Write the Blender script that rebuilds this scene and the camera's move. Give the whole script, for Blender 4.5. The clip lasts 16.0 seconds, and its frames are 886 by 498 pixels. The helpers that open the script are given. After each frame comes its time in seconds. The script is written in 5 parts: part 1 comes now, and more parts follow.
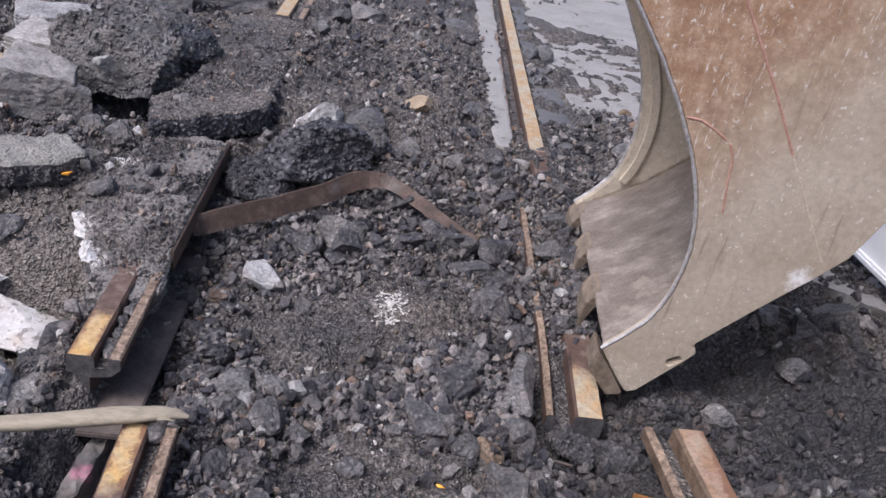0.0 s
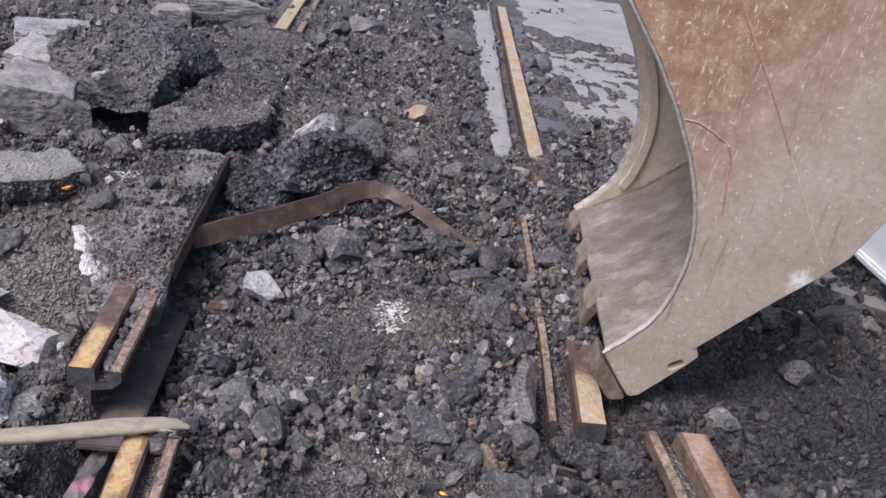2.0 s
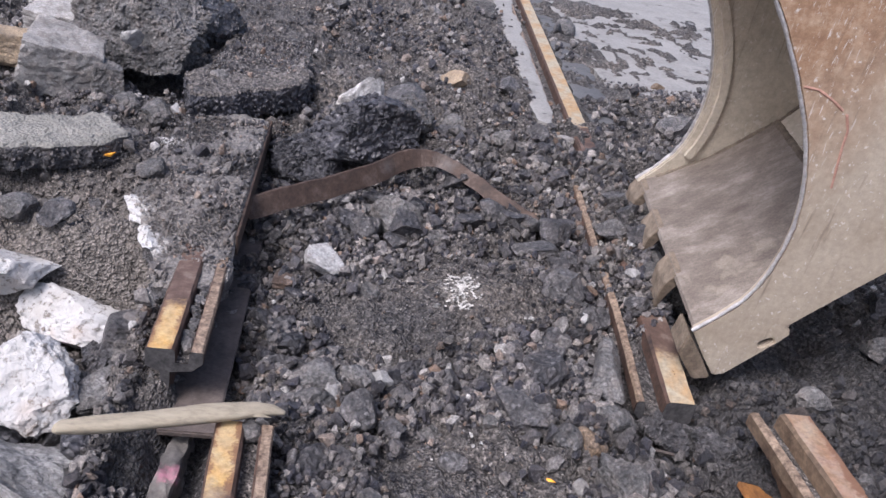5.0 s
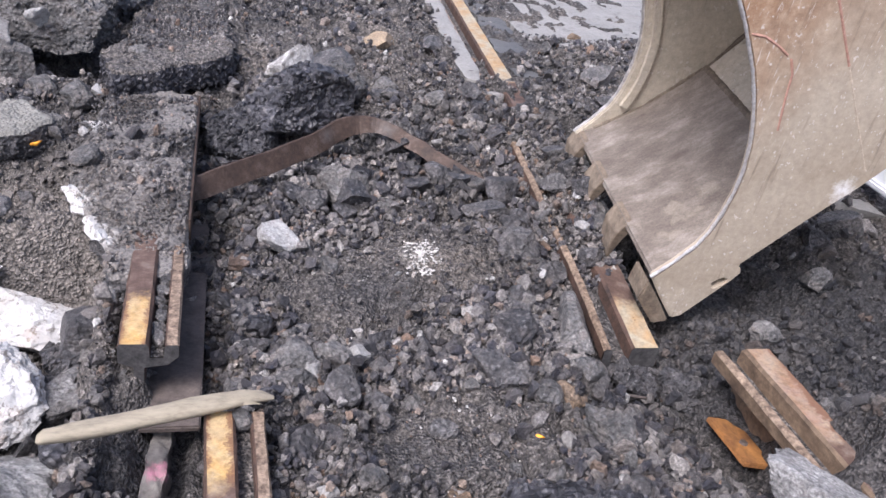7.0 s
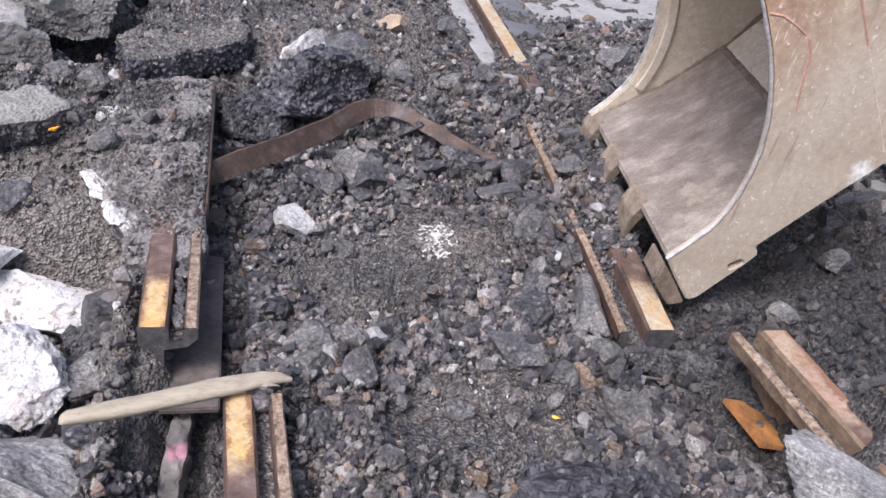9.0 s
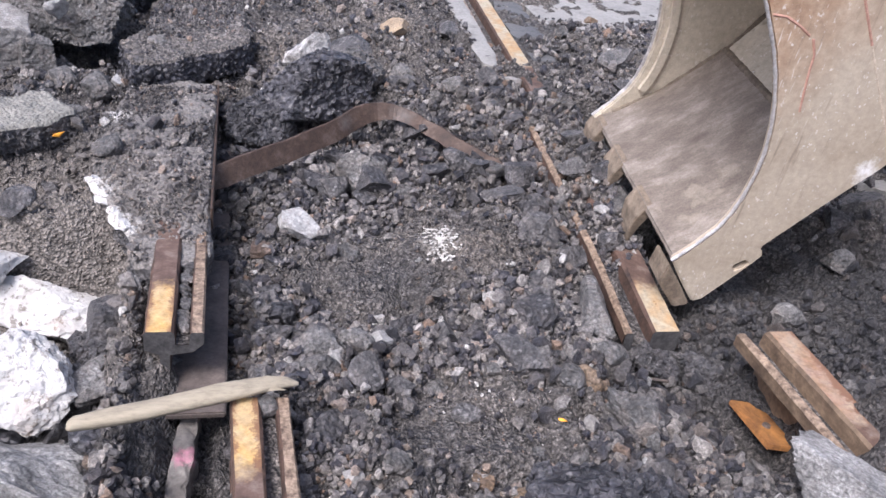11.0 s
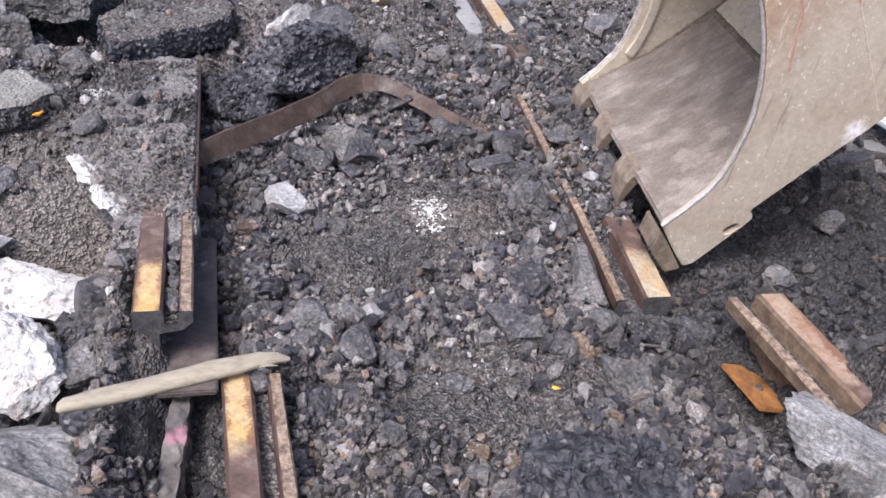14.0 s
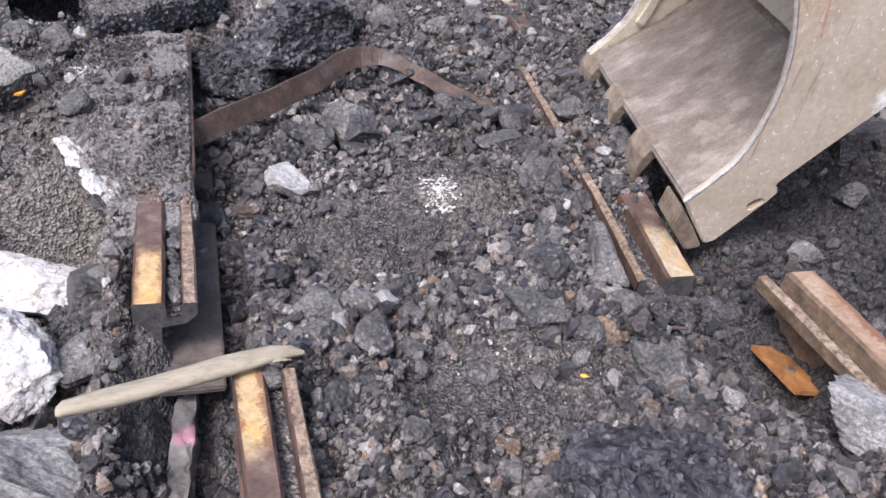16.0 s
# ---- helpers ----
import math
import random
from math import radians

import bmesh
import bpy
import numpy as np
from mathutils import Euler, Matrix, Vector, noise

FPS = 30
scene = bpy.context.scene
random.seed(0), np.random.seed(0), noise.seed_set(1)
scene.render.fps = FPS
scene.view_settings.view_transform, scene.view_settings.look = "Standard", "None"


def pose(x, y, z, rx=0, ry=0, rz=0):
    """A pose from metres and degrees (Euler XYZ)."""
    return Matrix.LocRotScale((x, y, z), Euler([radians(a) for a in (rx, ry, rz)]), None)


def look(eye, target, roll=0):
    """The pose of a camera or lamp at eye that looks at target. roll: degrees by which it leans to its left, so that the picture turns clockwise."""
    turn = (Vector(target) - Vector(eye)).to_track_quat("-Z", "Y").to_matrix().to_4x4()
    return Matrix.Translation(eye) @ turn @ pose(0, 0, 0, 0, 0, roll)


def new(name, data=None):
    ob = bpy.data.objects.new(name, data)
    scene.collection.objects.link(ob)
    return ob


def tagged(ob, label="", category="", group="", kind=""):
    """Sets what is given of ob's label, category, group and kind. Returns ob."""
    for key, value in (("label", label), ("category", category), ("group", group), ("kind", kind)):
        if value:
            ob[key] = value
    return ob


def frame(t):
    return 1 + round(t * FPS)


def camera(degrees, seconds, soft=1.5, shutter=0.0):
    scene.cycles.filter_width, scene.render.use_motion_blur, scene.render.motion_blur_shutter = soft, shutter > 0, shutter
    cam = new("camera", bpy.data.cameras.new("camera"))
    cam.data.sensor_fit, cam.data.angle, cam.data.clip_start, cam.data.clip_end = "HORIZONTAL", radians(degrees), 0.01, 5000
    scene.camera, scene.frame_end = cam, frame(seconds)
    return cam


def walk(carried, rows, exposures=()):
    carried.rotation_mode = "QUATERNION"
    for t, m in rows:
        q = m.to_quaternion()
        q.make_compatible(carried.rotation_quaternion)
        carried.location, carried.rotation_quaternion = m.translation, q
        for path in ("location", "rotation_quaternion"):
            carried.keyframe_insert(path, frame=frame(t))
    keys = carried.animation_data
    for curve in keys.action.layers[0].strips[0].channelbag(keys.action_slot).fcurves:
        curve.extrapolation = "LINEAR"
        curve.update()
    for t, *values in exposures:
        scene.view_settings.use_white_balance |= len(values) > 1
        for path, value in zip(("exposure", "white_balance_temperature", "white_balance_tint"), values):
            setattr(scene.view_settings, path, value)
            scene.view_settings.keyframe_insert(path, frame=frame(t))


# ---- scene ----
import collections

cam = camera(55.4, 16.0)
PATH = [
    (0, (-0.037, 0.24, 1.021), (0.186, 2.015, 0.126), 10.5),
    (0.5, (-0.039, 0.237, 1.005), (0.187, 2.021, 0.13), 10.8),
    (1, (-0.036, 0.237, 1.006), (0.178, 2.015, 0.114), 10.3),
    (1.5, (-0.036, 0.245, 1.004), (0.172, 2.021, 0.109), 9.8),
    (2, (-0.029, 0.236, 1.012), (0.184, 2.024, 0.141), 9.4),
    (2.5, (-0.032, 0.236, 1.009), (0.2, 2.026, 0.15), 9.8),
    (3, (-0.043, 0.248, 1.006), (0.191, 2.037, 0.142), 10.1),
    (3.5, (-0.06, 0.256, 0.995), (0.181, 2.036, 0.116), 9.9),
    (4, (-0.103, 0.274, 0.974), (0.113, 2.038, 0.058), 10.5),
    (4.2, (-0.13, 0.29, 0.959), (0.047, 2.064, 0.054), 11.0),
    (6.3, (-0.379, 0.375, 0.937), (0.121, 2.045, -0.043), 10.2),
    (6.5, (-0.379, 0.376, 0.937), (0.091, 2.054, -0.044), 9.9),
    (7, (-0.381, 0.374, 0.938), (0.133, 2.039, -0.042), 9.9),
    (7.5, (-0.381, 0.374, 0.937), (0.121, 2.029, -0.066), 9.5),
    (8, (-0.381, 0.373, 0.938), (0.1, 2.024, -0.083), 9.4),
    (8.5, (-0.382, 0.371, 0.938), (0.107, 2.021, -0.082), 9.4),
    (9, (-0.384, 0.369, 0.938), (0.097, 2.022, -0.08), 9.2),
    (11.5, (-0.391, 0.371, 0.938), (0.083, 2.029, -0.076), 8.6),
    (12, (-0.391, 0.371, 0.937), (0.069, 2.03, -0.082), 8.7),
    (12.5, (-0.391, 0.37, 0.934), (0.066, 2.025, -0.091), 8.5),
    (13, (-0.396, 0.372, 0.93), (0.039, 2.024, -0.111), 8.6),
    (13.5, (-0.389, 0.374, 0.93), (0.077, 2.013, -0.118), 7.9),
    (14, (-0.385, 0.38, 0.929), (0.113, 1.997, -0.137), 7.8),
    (14.5, (-0.391, 0.382, 0.926), (0.122, 2.002, -0.129), 8.0),
    (15, (-0.413, 0.386, 0.919), (0.104, 2.01, -0.128), 9.4),
    (15.5, (-0.423, 0.409, 0.903), (0.026, 2.042, -0.162), 9.3),
    (16, (-0.424, 0.476, 0.879), (0.113, 2.053, -0.227), 7.7),
]
walk(cam, [(t, look(eye, target, roll)) for t, eye, target, roll in PATH],
     exposures=[(0.0, 0.66, 5900, 17), (4.0, 0.70, 5900, 17), (6.5, 1.0, 5900, 16), (11.5, 1.12, 5900, 16), (16.0, 1.12, 5900, 16)])

# ---- world, sun, exposure ----
world = bpy.data.worlds.new("overcast_sky")
scene.world = world
world.use_nodes = True
wt = world.node_tree
sky = wt.nodes.new("ShaderNodeTexSky")
sky.sky_type, sky.sun_disc = "NISHITA", False
sky.sun_elevation, sky.sun_rotation = radians(53), radians(228)
sky.air_density, sky.dust_density = 1.0, 5.0
wt.links.new(sky.outputs[0], wt.nodes["Background"].inputs[0])
wt.nodes["Background"].inputs[1].default_value = 0.115
sun = new("sun", bpy.data.lights.new("sun", "SUN"))
sun.data.energy, sun.data.angle, sun.data.color = 2.35, radians(24), (1.0, 0.96, 0.91)
sun.matrix_world = look((-2.3, -2.1, 4.1), (0, 0, 0))

# ---- helpers ----


def smooth(a, b, x):
    t = np.clip((x - a) / (b - a), 0, 1)
    return t * t * (3 - 2 * t)


TABLE = np.random.default_rng(3).random((256, 256))


def vnoise(x, y, s=0):
    """Smooth lattice noise between -1 and 1."""
    x, y = np.asarray(x, float) + 17.3 * s + 400, np.asarray(y, float) + 9.1 * s + 400
    i, j = np.floor(x).astype(int), np.floor(y).astype(int)
    u, v = x - i, y - j
    u, v = u * u * (3 - 2 * u), v * v * (3 - 2 * v)
    g = lambda a, b: TABLE[a % 256, b % 256]
    return 2 * ((g(i, j) * (1 - u) + g(i + 1, j) * u) * (1 - v) + (g(i, j + 1) * (1 - u) + g(i + 1, j + 1) * u) * v) - 1


def fbm(x, y, f, n=3, s=0):
    return sum(vnoise(x * f * 2.1 ** k, y * f * 2.1 ** k, s + k) * 0.5 ** k for k in range(n))


def bump_at(x, y, cx, cy, rx, ry):
    return np.exp(-(((x - cx) / rx) ** 2 + ((y - cy) / ry) ** 2))


def ground_base(x, y):
    """The lie of the land without its roughness: the dug strip between the rails and the banks round it."""
    x, y = np.asarray(x, float), np.asarray(y, float)
    z = np.full(np.broadcast(x, y).shape, -0.10)
    z = z + 0.095 * smooth(2.45, 2.95, y + 0.1 * vnoise(x * 3, y * 2, 5))
    left = smooth(-0.50, -0.66, x)
    z = z * (1 - left) + left * (-0.02)
    right = smooth(0.95, 1.3, x)
    z = z * (1 - right) + right * (-0.01)
    z = z - 0.05 * bump_at(x, y, -0.06, 1.80, 0.22, 0.18) + 0.03 * bump_at(x, y, 0.12, 2.08, 0.12, 0.10)
    z = z + 0.035 * smooth(1.5, 1.2, y) * smooth(-0.3, -0.1, x) * smooth(0.55, 0.35, x)
    z = z - 0.11 * bump_at(x, y, 0.56, 1.50, 0.10, 0.14) - 0.05 * bump_at(x, y, 0.64, 1.40, 0.06, 0.12)
    z = z - 0.10 * bump_at(x, y, -0.44, 1.45, 0.09, 0.25) - 0.06 * bump_at(x, y, -0.40, 1.9, 0.07, 0.4)
    z = z + 0.105 * bump_at(x, y, 0.600, 2.45, 0.062, 0.45) * smooth(1.96, 2.06, y) * (1 - np.exp(-((y - 2.83) / 0.05) ** 2))
    z = z + 0.04 * bump_at(x, y, 0.56, 3.115, 0.10, 0.03) - 0.03 * bump_at(x, y, 0.60, 2.97, 0.05, 0.09)
    z = z - 0.25 * bump_at(x, y, 0.748, 2.82, 0.05, 0.055)
    z = z - 0.16 * bump_at(x, y, -0.93, 2.28, 0.24, 0.08) - 0.24 * bump_at(x, y, -0.83, 3.07, 0.19, 0.09)
    z = z - 0.05 * bump_at(x, y, 0.85, 2.1, 0.16, 0.3)
    z = z - 0.10 * bump_at(x, y, 0.50, 1.74, 0.13, 0.17)
    z = z + 0.15 * bump_at(x, y, 0.82, 1.27, 0.12, 0.15) + 0.05 * bump_at(x, y, 0.60, 1.10, 0.2, 0.12)
    z = z + 0.03 * smooth(-0.65, -0.45, x) * smooth(0.55, 0.25, x) * smooth(2.95, 3.15, y)
    z = z + 0.05 * bump_at(x, y, -0.52, 1.60, 0.045, 0.05)
    z = z + 0.07 * bump_at(x, y, -0.14, 2.86, 0.17, 0.11)
    z = z - 0.05 * np.exp(-((x - 0.56 - 0.066 * (y - 3.2)) / 0.10) ** 2) * smooth(3.06, 3.2, y)
    z = z - 0.09 * bump_at(x, y, 0.665, 2.0, 0.05, 0.16) - 0.07 * bump_at(x, y, 0.70, 2.35, 0.045, 0.22)
    z = z + 0.10 * bump_at(x, y, 0.80, 1.22, 0.10, 0.12)
    z = z - 0.20 * smooth(2.06, 1.95, y) * smooth(-0.575, -0.66, x) * smooth(-1.6, -1.2, x) * smooth(0.55, 1.0, y)
    z = z + 0.045 * bump_at(x, y, 0.22, 2.42, 0.10, 0.07) - 0.10 * bump_at(x, y, 0.62, 1.93, 0.05, 0.14)
    return z


def ground_z(x, y):
    z = ground_base(x, y)
    calm = 1 - 0.7 * np.maximum(bump_at(x, y, 0.03, 1.46, 0.13, 0.10), np.maximum(bump_at(x, y, 0.12, 2.08, 0.12, 0.1), bump_at(x, y, -0.08, 1.98, 0.14, 0.09)))
    far = smooth(2.3, 1.7, np.abs(x)) * smooth(2.75, 2.2, np.abs(y - 3.0))
    return z + smooth(12, 6, np.hypot(x, y - 3)) * calm * 0.020 * fbm(x, y, 5, 1, 1) + far * calm * (0.020 * (fbm(x, y, 5, 3, 1) - fbm(x, y, 5, 1, 1)) + 0.050 * (0.35 - np.abs(vnoise(x * 11, y * 11, 7))) + 0.034 * (0.4 - np.abs(vnoise(x * 27, y * 27, 9))) + 0.004 * vnoise(x * 90, y * 90, 11))


def part(name, bm, material, parent=None, label="", smooth_faces=False):
    me = bpy.data.meshes.new(name)
    if smooth_faces:
        for fc in bm.faces:
            fc.smooth = True
    bm.to_mesh(me)
    bm.free()
    me.materials.append(material)
    ob = new(name, me)
    if parent:
        ob.parent = parent
    if label:
        ob["label"] = label
    return ob


def raw_mesh(name, verts, faces, material, smooth_faces=False):
    me = bpy.data.meshes.new(name)
    verts, faces = np.asarray(verts, np.float32), np.asarray(faces, np.int32)
    n = faces.shape[1]
    me.vertices.add(len(verts))
    me.vertices.foreach_set("co", verts.ravel())
    me.loops.add(faces.size)
    me.loops.foreach_set("vertex_index", faces.ravel())
    me.polygons.add(len(faces))
    me.polygons.foreach_set("loop_start", np.arange(0, faces.size, n, dtype=np.int32))
    me.polygons.foreach_set("loop_total", np.full(len(faces), n, np.int32))
    me.polygons.foreach_set("use_smooth", np.full(len(faces), smooth_faces))
    me.update(calc_edges=True)
    me.materials.append(material)
    return me


def holder(name, m, label, category, group=""):
    ob = new(name)
    ob.empty_display_size = 0.1
    ob.matrix_world = m
    return tagged(ob, label, category, group)


# ---- materials ----
class Nodes:
    """Short hand for node materials in object space."""

    def __init__(self, name):
        self.m = bpy.data.materials.new(name)
        self.m.use_nodes = True
        self.t = self.m.node_tree
        self.b = self.t.nodes["Principled BSDF"]
        self.co = self.t.nodes.new("ShaderNodeTexCoord").outputs["Object"]

    def n(self, kind, **kw):
        nd = self.t.nodes.new(kind)
        for k, v in kw.items():
            nd.inputs[k].default_value = v
        return nd

    def link(self, a, b):
        self.t.links.new(a, b)

    def noise(self, scale, detail=4, rough=0.6, co=None, dist=0.0):
        nd = self.n("ShaderNodeTexNoise", Scale=scale, Detail=detail, Roughness=rough, Distortion=dist)
        self.link(co or self.co, nd.inputs["Vector"])
        return nd.outputs[0]

    def voronoi(self, scale, co=None):
        nd = self.n("ShaderNodeTexVoronoi", Scale=scale)
        self.link(co or self.co, nd.inputs["Vector"])
        return nd

    def stretch(self, sx, sy, sz, rz=0.0, ry=0.0):
        nd = self.n("ShaderNodeMapping")
        nd.inputs["Scale"].default_value = (sx, sy, sz)
        nd.inputs["Rotation"].default_value = (0, radians(ry), radians(rz))
        self.link(self.co, nd.inputs["Vector"])
        return nd.outputs[0]

    def ramp(self, fac, *stops):
        nd = self.t.nodes.new("ShaderNodeValToRGB")
        while len(nd.color_ramp.elements) < len(stops):
            nd.color_ramp.elements.new(0.5)
        for e, (p, c) in zip(nd.color_ramp.elements, stops):
            e.position = p
            e.color = (*c, 1) if isinstance(c, tuple) else (c, c, c, 1)
        self.link(fac, nd.inputs[0])
        return nd.outputs[0]

    def mix(self, fac, a, b, mode="MIX"):
        nd = self.t.nodes.new("ShaderNodeMix")
        nd.data_type, nd.blend_type = "RGBA", mode
        for v, i in ((fac, 0), (a, 6), (b, 7)):
            if isinstance(v, (float, int)):
                nd.inputs[i].default_value = v if i == 0 else (v, v, v, 1)
            elif isinstance(v, tuple):
                nd.inputs[i].default_value = (*v, 1)
            else:
                self.link(v, nd.inputs[i])
        return nd.outputs[2]

    def finish(self, colour, rough=0.85, height=None, bump=0.5, dist=0.01, metal=0.0, spec=0.4):
        self.link(colour, self.b.inputs["Base Color"])
        if isinstance(rough, float):
            self.b.inputs["Roughness"].default_value = rough
        else:
            self.link(rough, self.b.inputs["Roughness"])
        self.b.inputs["Metallic"].default_value = metal
        self.b.inputs["Specular IOR Level"].default_value = spec
        if height is not None:
            bp = self.n("ShaderNodeBump", Strength=bump, Distance=dist)
            self.link(height, bp.inputs["Height"])
            self.link(bp.outputs[0], self.b.inputs["Normal"])
        return self.m


def near_point(k, place, r0, r1):
    """1 at the place, fading to 0 between r0 and r1, with an uneven rim."""
    d = k.t.nodes.new("ShaderNodeVectorMath")
    d.operation = "DISTANCE"
    k.link(k.co, d.inputs[0])
    d.inputs[1].default_value = place
    a = k.n("ShaderNodeMath")
    a.operation = "MULTIPLY_ADD"
    a.inputs[1].default_value, a.inputs[2].default_value = 0.09, -0.045
    k.link(k.noise(45, 4, 0.7), a.inputs[0])
    s = k.n("ShaderNodeMath")
    s.operation = "ADD"
    k.link(d.outputs["Value"], s.inputs[0])
    k.link(a.outputs[0], s.inputs[1])
    return k.ramp(s.outputs[0], (r0, 1.0), (r1, 0.0))


def grains(k, scale):
    """Packed crumbs: domed height, and crevice shade painted as dark colour into the joints between them."""
    v = k.voronoi(scale)
    return k.ramp(v.outputs["Distance"], (0.0, 1.0), (0.35, 0.8), (0.75, 0.0)), k.ramp(v.outputs["Distance"], (0.30, 1.15), (0.72, 0.38)), v


def site_tints(k, c):
    """Dry brownish dust on one bank, black asphalt fines and painted bucket shade on the other, a burst of white powder
    between.
    """
    c = k.mix(near_point(k, (-0.92, 2.02, -0.02), 0.24, 0.50), c, k.mix(0.62, c, (0.285, 0.252, 0.222)))
    c = k.mix(near_point(k, (0.084, 2.062, -0.06), 0.006, 0.062), c, k.mix(0.75, c, (0.52, 0.50, 0.47)))
    # black asphalt fines, darkened further to paint in the bucket's shade
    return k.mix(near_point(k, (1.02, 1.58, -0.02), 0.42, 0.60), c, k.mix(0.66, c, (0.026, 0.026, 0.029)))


def soil_material():
    k = Nodes("rubble_soil")
    big = k.noise(2.2, 4, 0.6)
    c = k.ramp(big, (0.35, (0.072, 0.068, 0.068)), (0.52, (0.128, 0.116, 0.108)), (0.68, (0.190, 0.166, 0.147)))
    fine = k.noise(120, 5, 0.75)
    c = k.mix(0.9, c, k.ramp(fine, (0.3, 0.28), (0.5, 1.05), (0.68, 2.4)), "MULTIPLY")
    v = k.voronoi(170)
    grit = k.ramp(v.outputs["Color"], (0.86, 0.0), (0.93, 1.0))
    c = k.mix(k.mix(0.6, 0.0, grit), c, (0.20, 0.19, 0.19))
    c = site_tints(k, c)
    c = k.mix(near_point(k, (-0.98, 1.92, -0.02), 0.02, 0.16), c, k.mix(0.5, c, (0.30, 0.20, 0.11)))
    c = k.mix(near_point(k, (0.15, 2.06, -0.07), 0.04, 0.15), c, k.mix(0.7, c, (0.215, 0.185, 0.160)))
    dome, joint, _ = grains(k, 78)
    c = k.mix(0.8, c, joint, "MULTIPLY")
    dome2, joint2, _ = grains(k, 165)
    c = k.mix(0.6, c, joint2, "MULTIPLY")
    h = k.mix(0.3, k.mix(0.45, dome, dome2), fine)
    return k.finish(c, 0.62, h, 1.0, 0.016)


def stone_material(name, stops, island=False, spots=0.25, rough=0.85, bump=0.6, lump=60, dirty=0.6, joints=0.4, grainy=0.85, spread=False):
    """Broken stone or asphalt: tone varies from piece to piece, with fine grain and pale specks."""
    k = Nodes(name)
    if island:
        pick = k.t.nodes.new("ShaderNodeNewGeometry").outputs["Random Per Island"]
    else:
        pick = k.t.nodes.new("ShaderNodeObjectInfo").outputs["Random"]
    nd = k.t.nodes.new("ShaderNodeValToRGB")
    nd.color_ramp.interpolation = "LINEAR"
    while len(nd.color_ramp.elements) < len(stops):
        nd.color_ramp.elements.new(0.5)
    for e, (p, c) in zip(nd.color_ramp.elements, stops):
        e.position, e.color = p, (*c, 1)
    k.link(pick, nd.inputs[0])
    fine = k.noise(lump * 3, 5, 0.75)
    dirt = k.ramp(k.noise(30, 4, 0.7), (0.42, 0.0), (0.62, dirty))
    base = k.mix(dirt, nd.outputs[0], (0.105, 0.088, 0.077))
    c = k.mix(grainy, base, k.ramp(fine, (0.32, 0.25), (0.50, 1.0), (0.68, 2.0)), "MULTIPLY")
    patch = k.noise(6 if island else 14, 4, 0.65)
    c = k.mix(min(0.85, grainy), c, k.ramp(patch, (0.36, 0.35), (0.5, 1.0), (0.66, 1.55)), "MULTIPLY")
    v = k.voronoi(lump * 2.2)
    c = k.mix(k.mix(spots, 0.0, k.ramp(v.outputs["Color"], (0.78, 0.0), (0.9, 1.0))), c, (0.26, 0.25, 0.25))
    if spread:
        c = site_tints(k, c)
    if island:
        return k.finish(c, rough, fine, bump, 0.006)
    dome, joint, _ = grains(k, lump * 1.5)
    c = k.mix(joints, c, joint, "MULTIPLY")
    return k.finish(c, rough, k.mix(1 - joints, dome, fine), bump, 0.010)


M_SOIL = soil_material()
GREY = [(0.0, (0.018, 0.019, 0.028)), (0.30, (0.050, 0.049, 0.056)), (0.62, (0.140, 0.130, 0.126)), (0.86, (0.245, 0.228, 0.214)), (0.92, (0.17, 0.110, 0.075)), (0.985, (0.30, 0.285, 0.27)), (1.0, (0.46, 0.45, 0.43))]
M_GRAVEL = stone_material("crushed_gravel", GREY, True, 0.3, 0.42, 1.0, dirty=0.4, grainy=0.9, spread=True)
M_PEBBLE = stone_material("mixed_pebbles", [(0.0, (0.10, 0.09, 0.085)), (0.35, (0.17, 0.14, 0.12)), (0.6, (0.20, 0.19, 0.185)), (0.8, (0.24, 0.17, 0.12)), (0.93, (0.30, 0.28, 0.26)), (1.0, (0.55, 0.53, 0.50))], True, 0.1)
M_DARK = stone_material("dark_asphalt_lump", [(0.0, (0.055, 0.054, 0.060)), (1.0, (0.135, 0.130, 0.131))], False, 0.6, 0.45, 1.0, 60, 0.35)
M_BLACK = stone_material("black_bitumen_clump", [(0.0, (0.040, 0.040, 0.045)), (1.0, (0.058, 0.058, 0.068))], False, 0.6, 0.28, 1.0, 40, 0.12, 0.5)
M_GREY = stone_material("grey_rubble", [(0.0, (0.10, 0.098, 0.098)), (1.0, (0.20, 0.193, 0.188))], False, 0.4, 0.6, 1.0)
M_LIGHT = stone_material("pale_stone", [(0.0, (0.25, 0.24, 0.23)), (1.0, (0.38, 0.37, 0.355))], False, 0.1, 0.85, 0.5, joints=0.0, grainy=0.45)
M_CHALK = stone_material("chalky_grey_stone", [(0.0, (0.44, 0.43, 0.42)), (1.0, (0.56, 0.55, 0.54))], False, 0.2, 0.85, 0.8, 45, 0.7, 0.15, 0.5)
M_CHUNK = stone_material("grey_asphalt_face", [(0.0, (0.27, 0.265, 0.265)), (1.0, (0.31, 0.305, 0.30))], False, 0.4, 0.8, 0.9, 45, 0.3, 0.25, 0.7)
M_TAN = stone_material("tan_stone", [(0.0, (0.15, 0.10, 0.065)), (1.0, (0.24, 0.17, 0.11))], False, 0.15)
M_TAN_PALE = stone_material("pale_tan_stone", [(0.0, (0.34, 0.26, 0.175)), (1.0, (0.36, 0.28, 0.19))], False, 0.1, 0.85, 0.6, joints=0.0, grainy=0.5)
M_BROWN = stone_material("brown_stone", [(0.0, (0.09, 0.06, 0.045)), (1.0, (0.13, 0.09, 0.07))], False, 0.2)


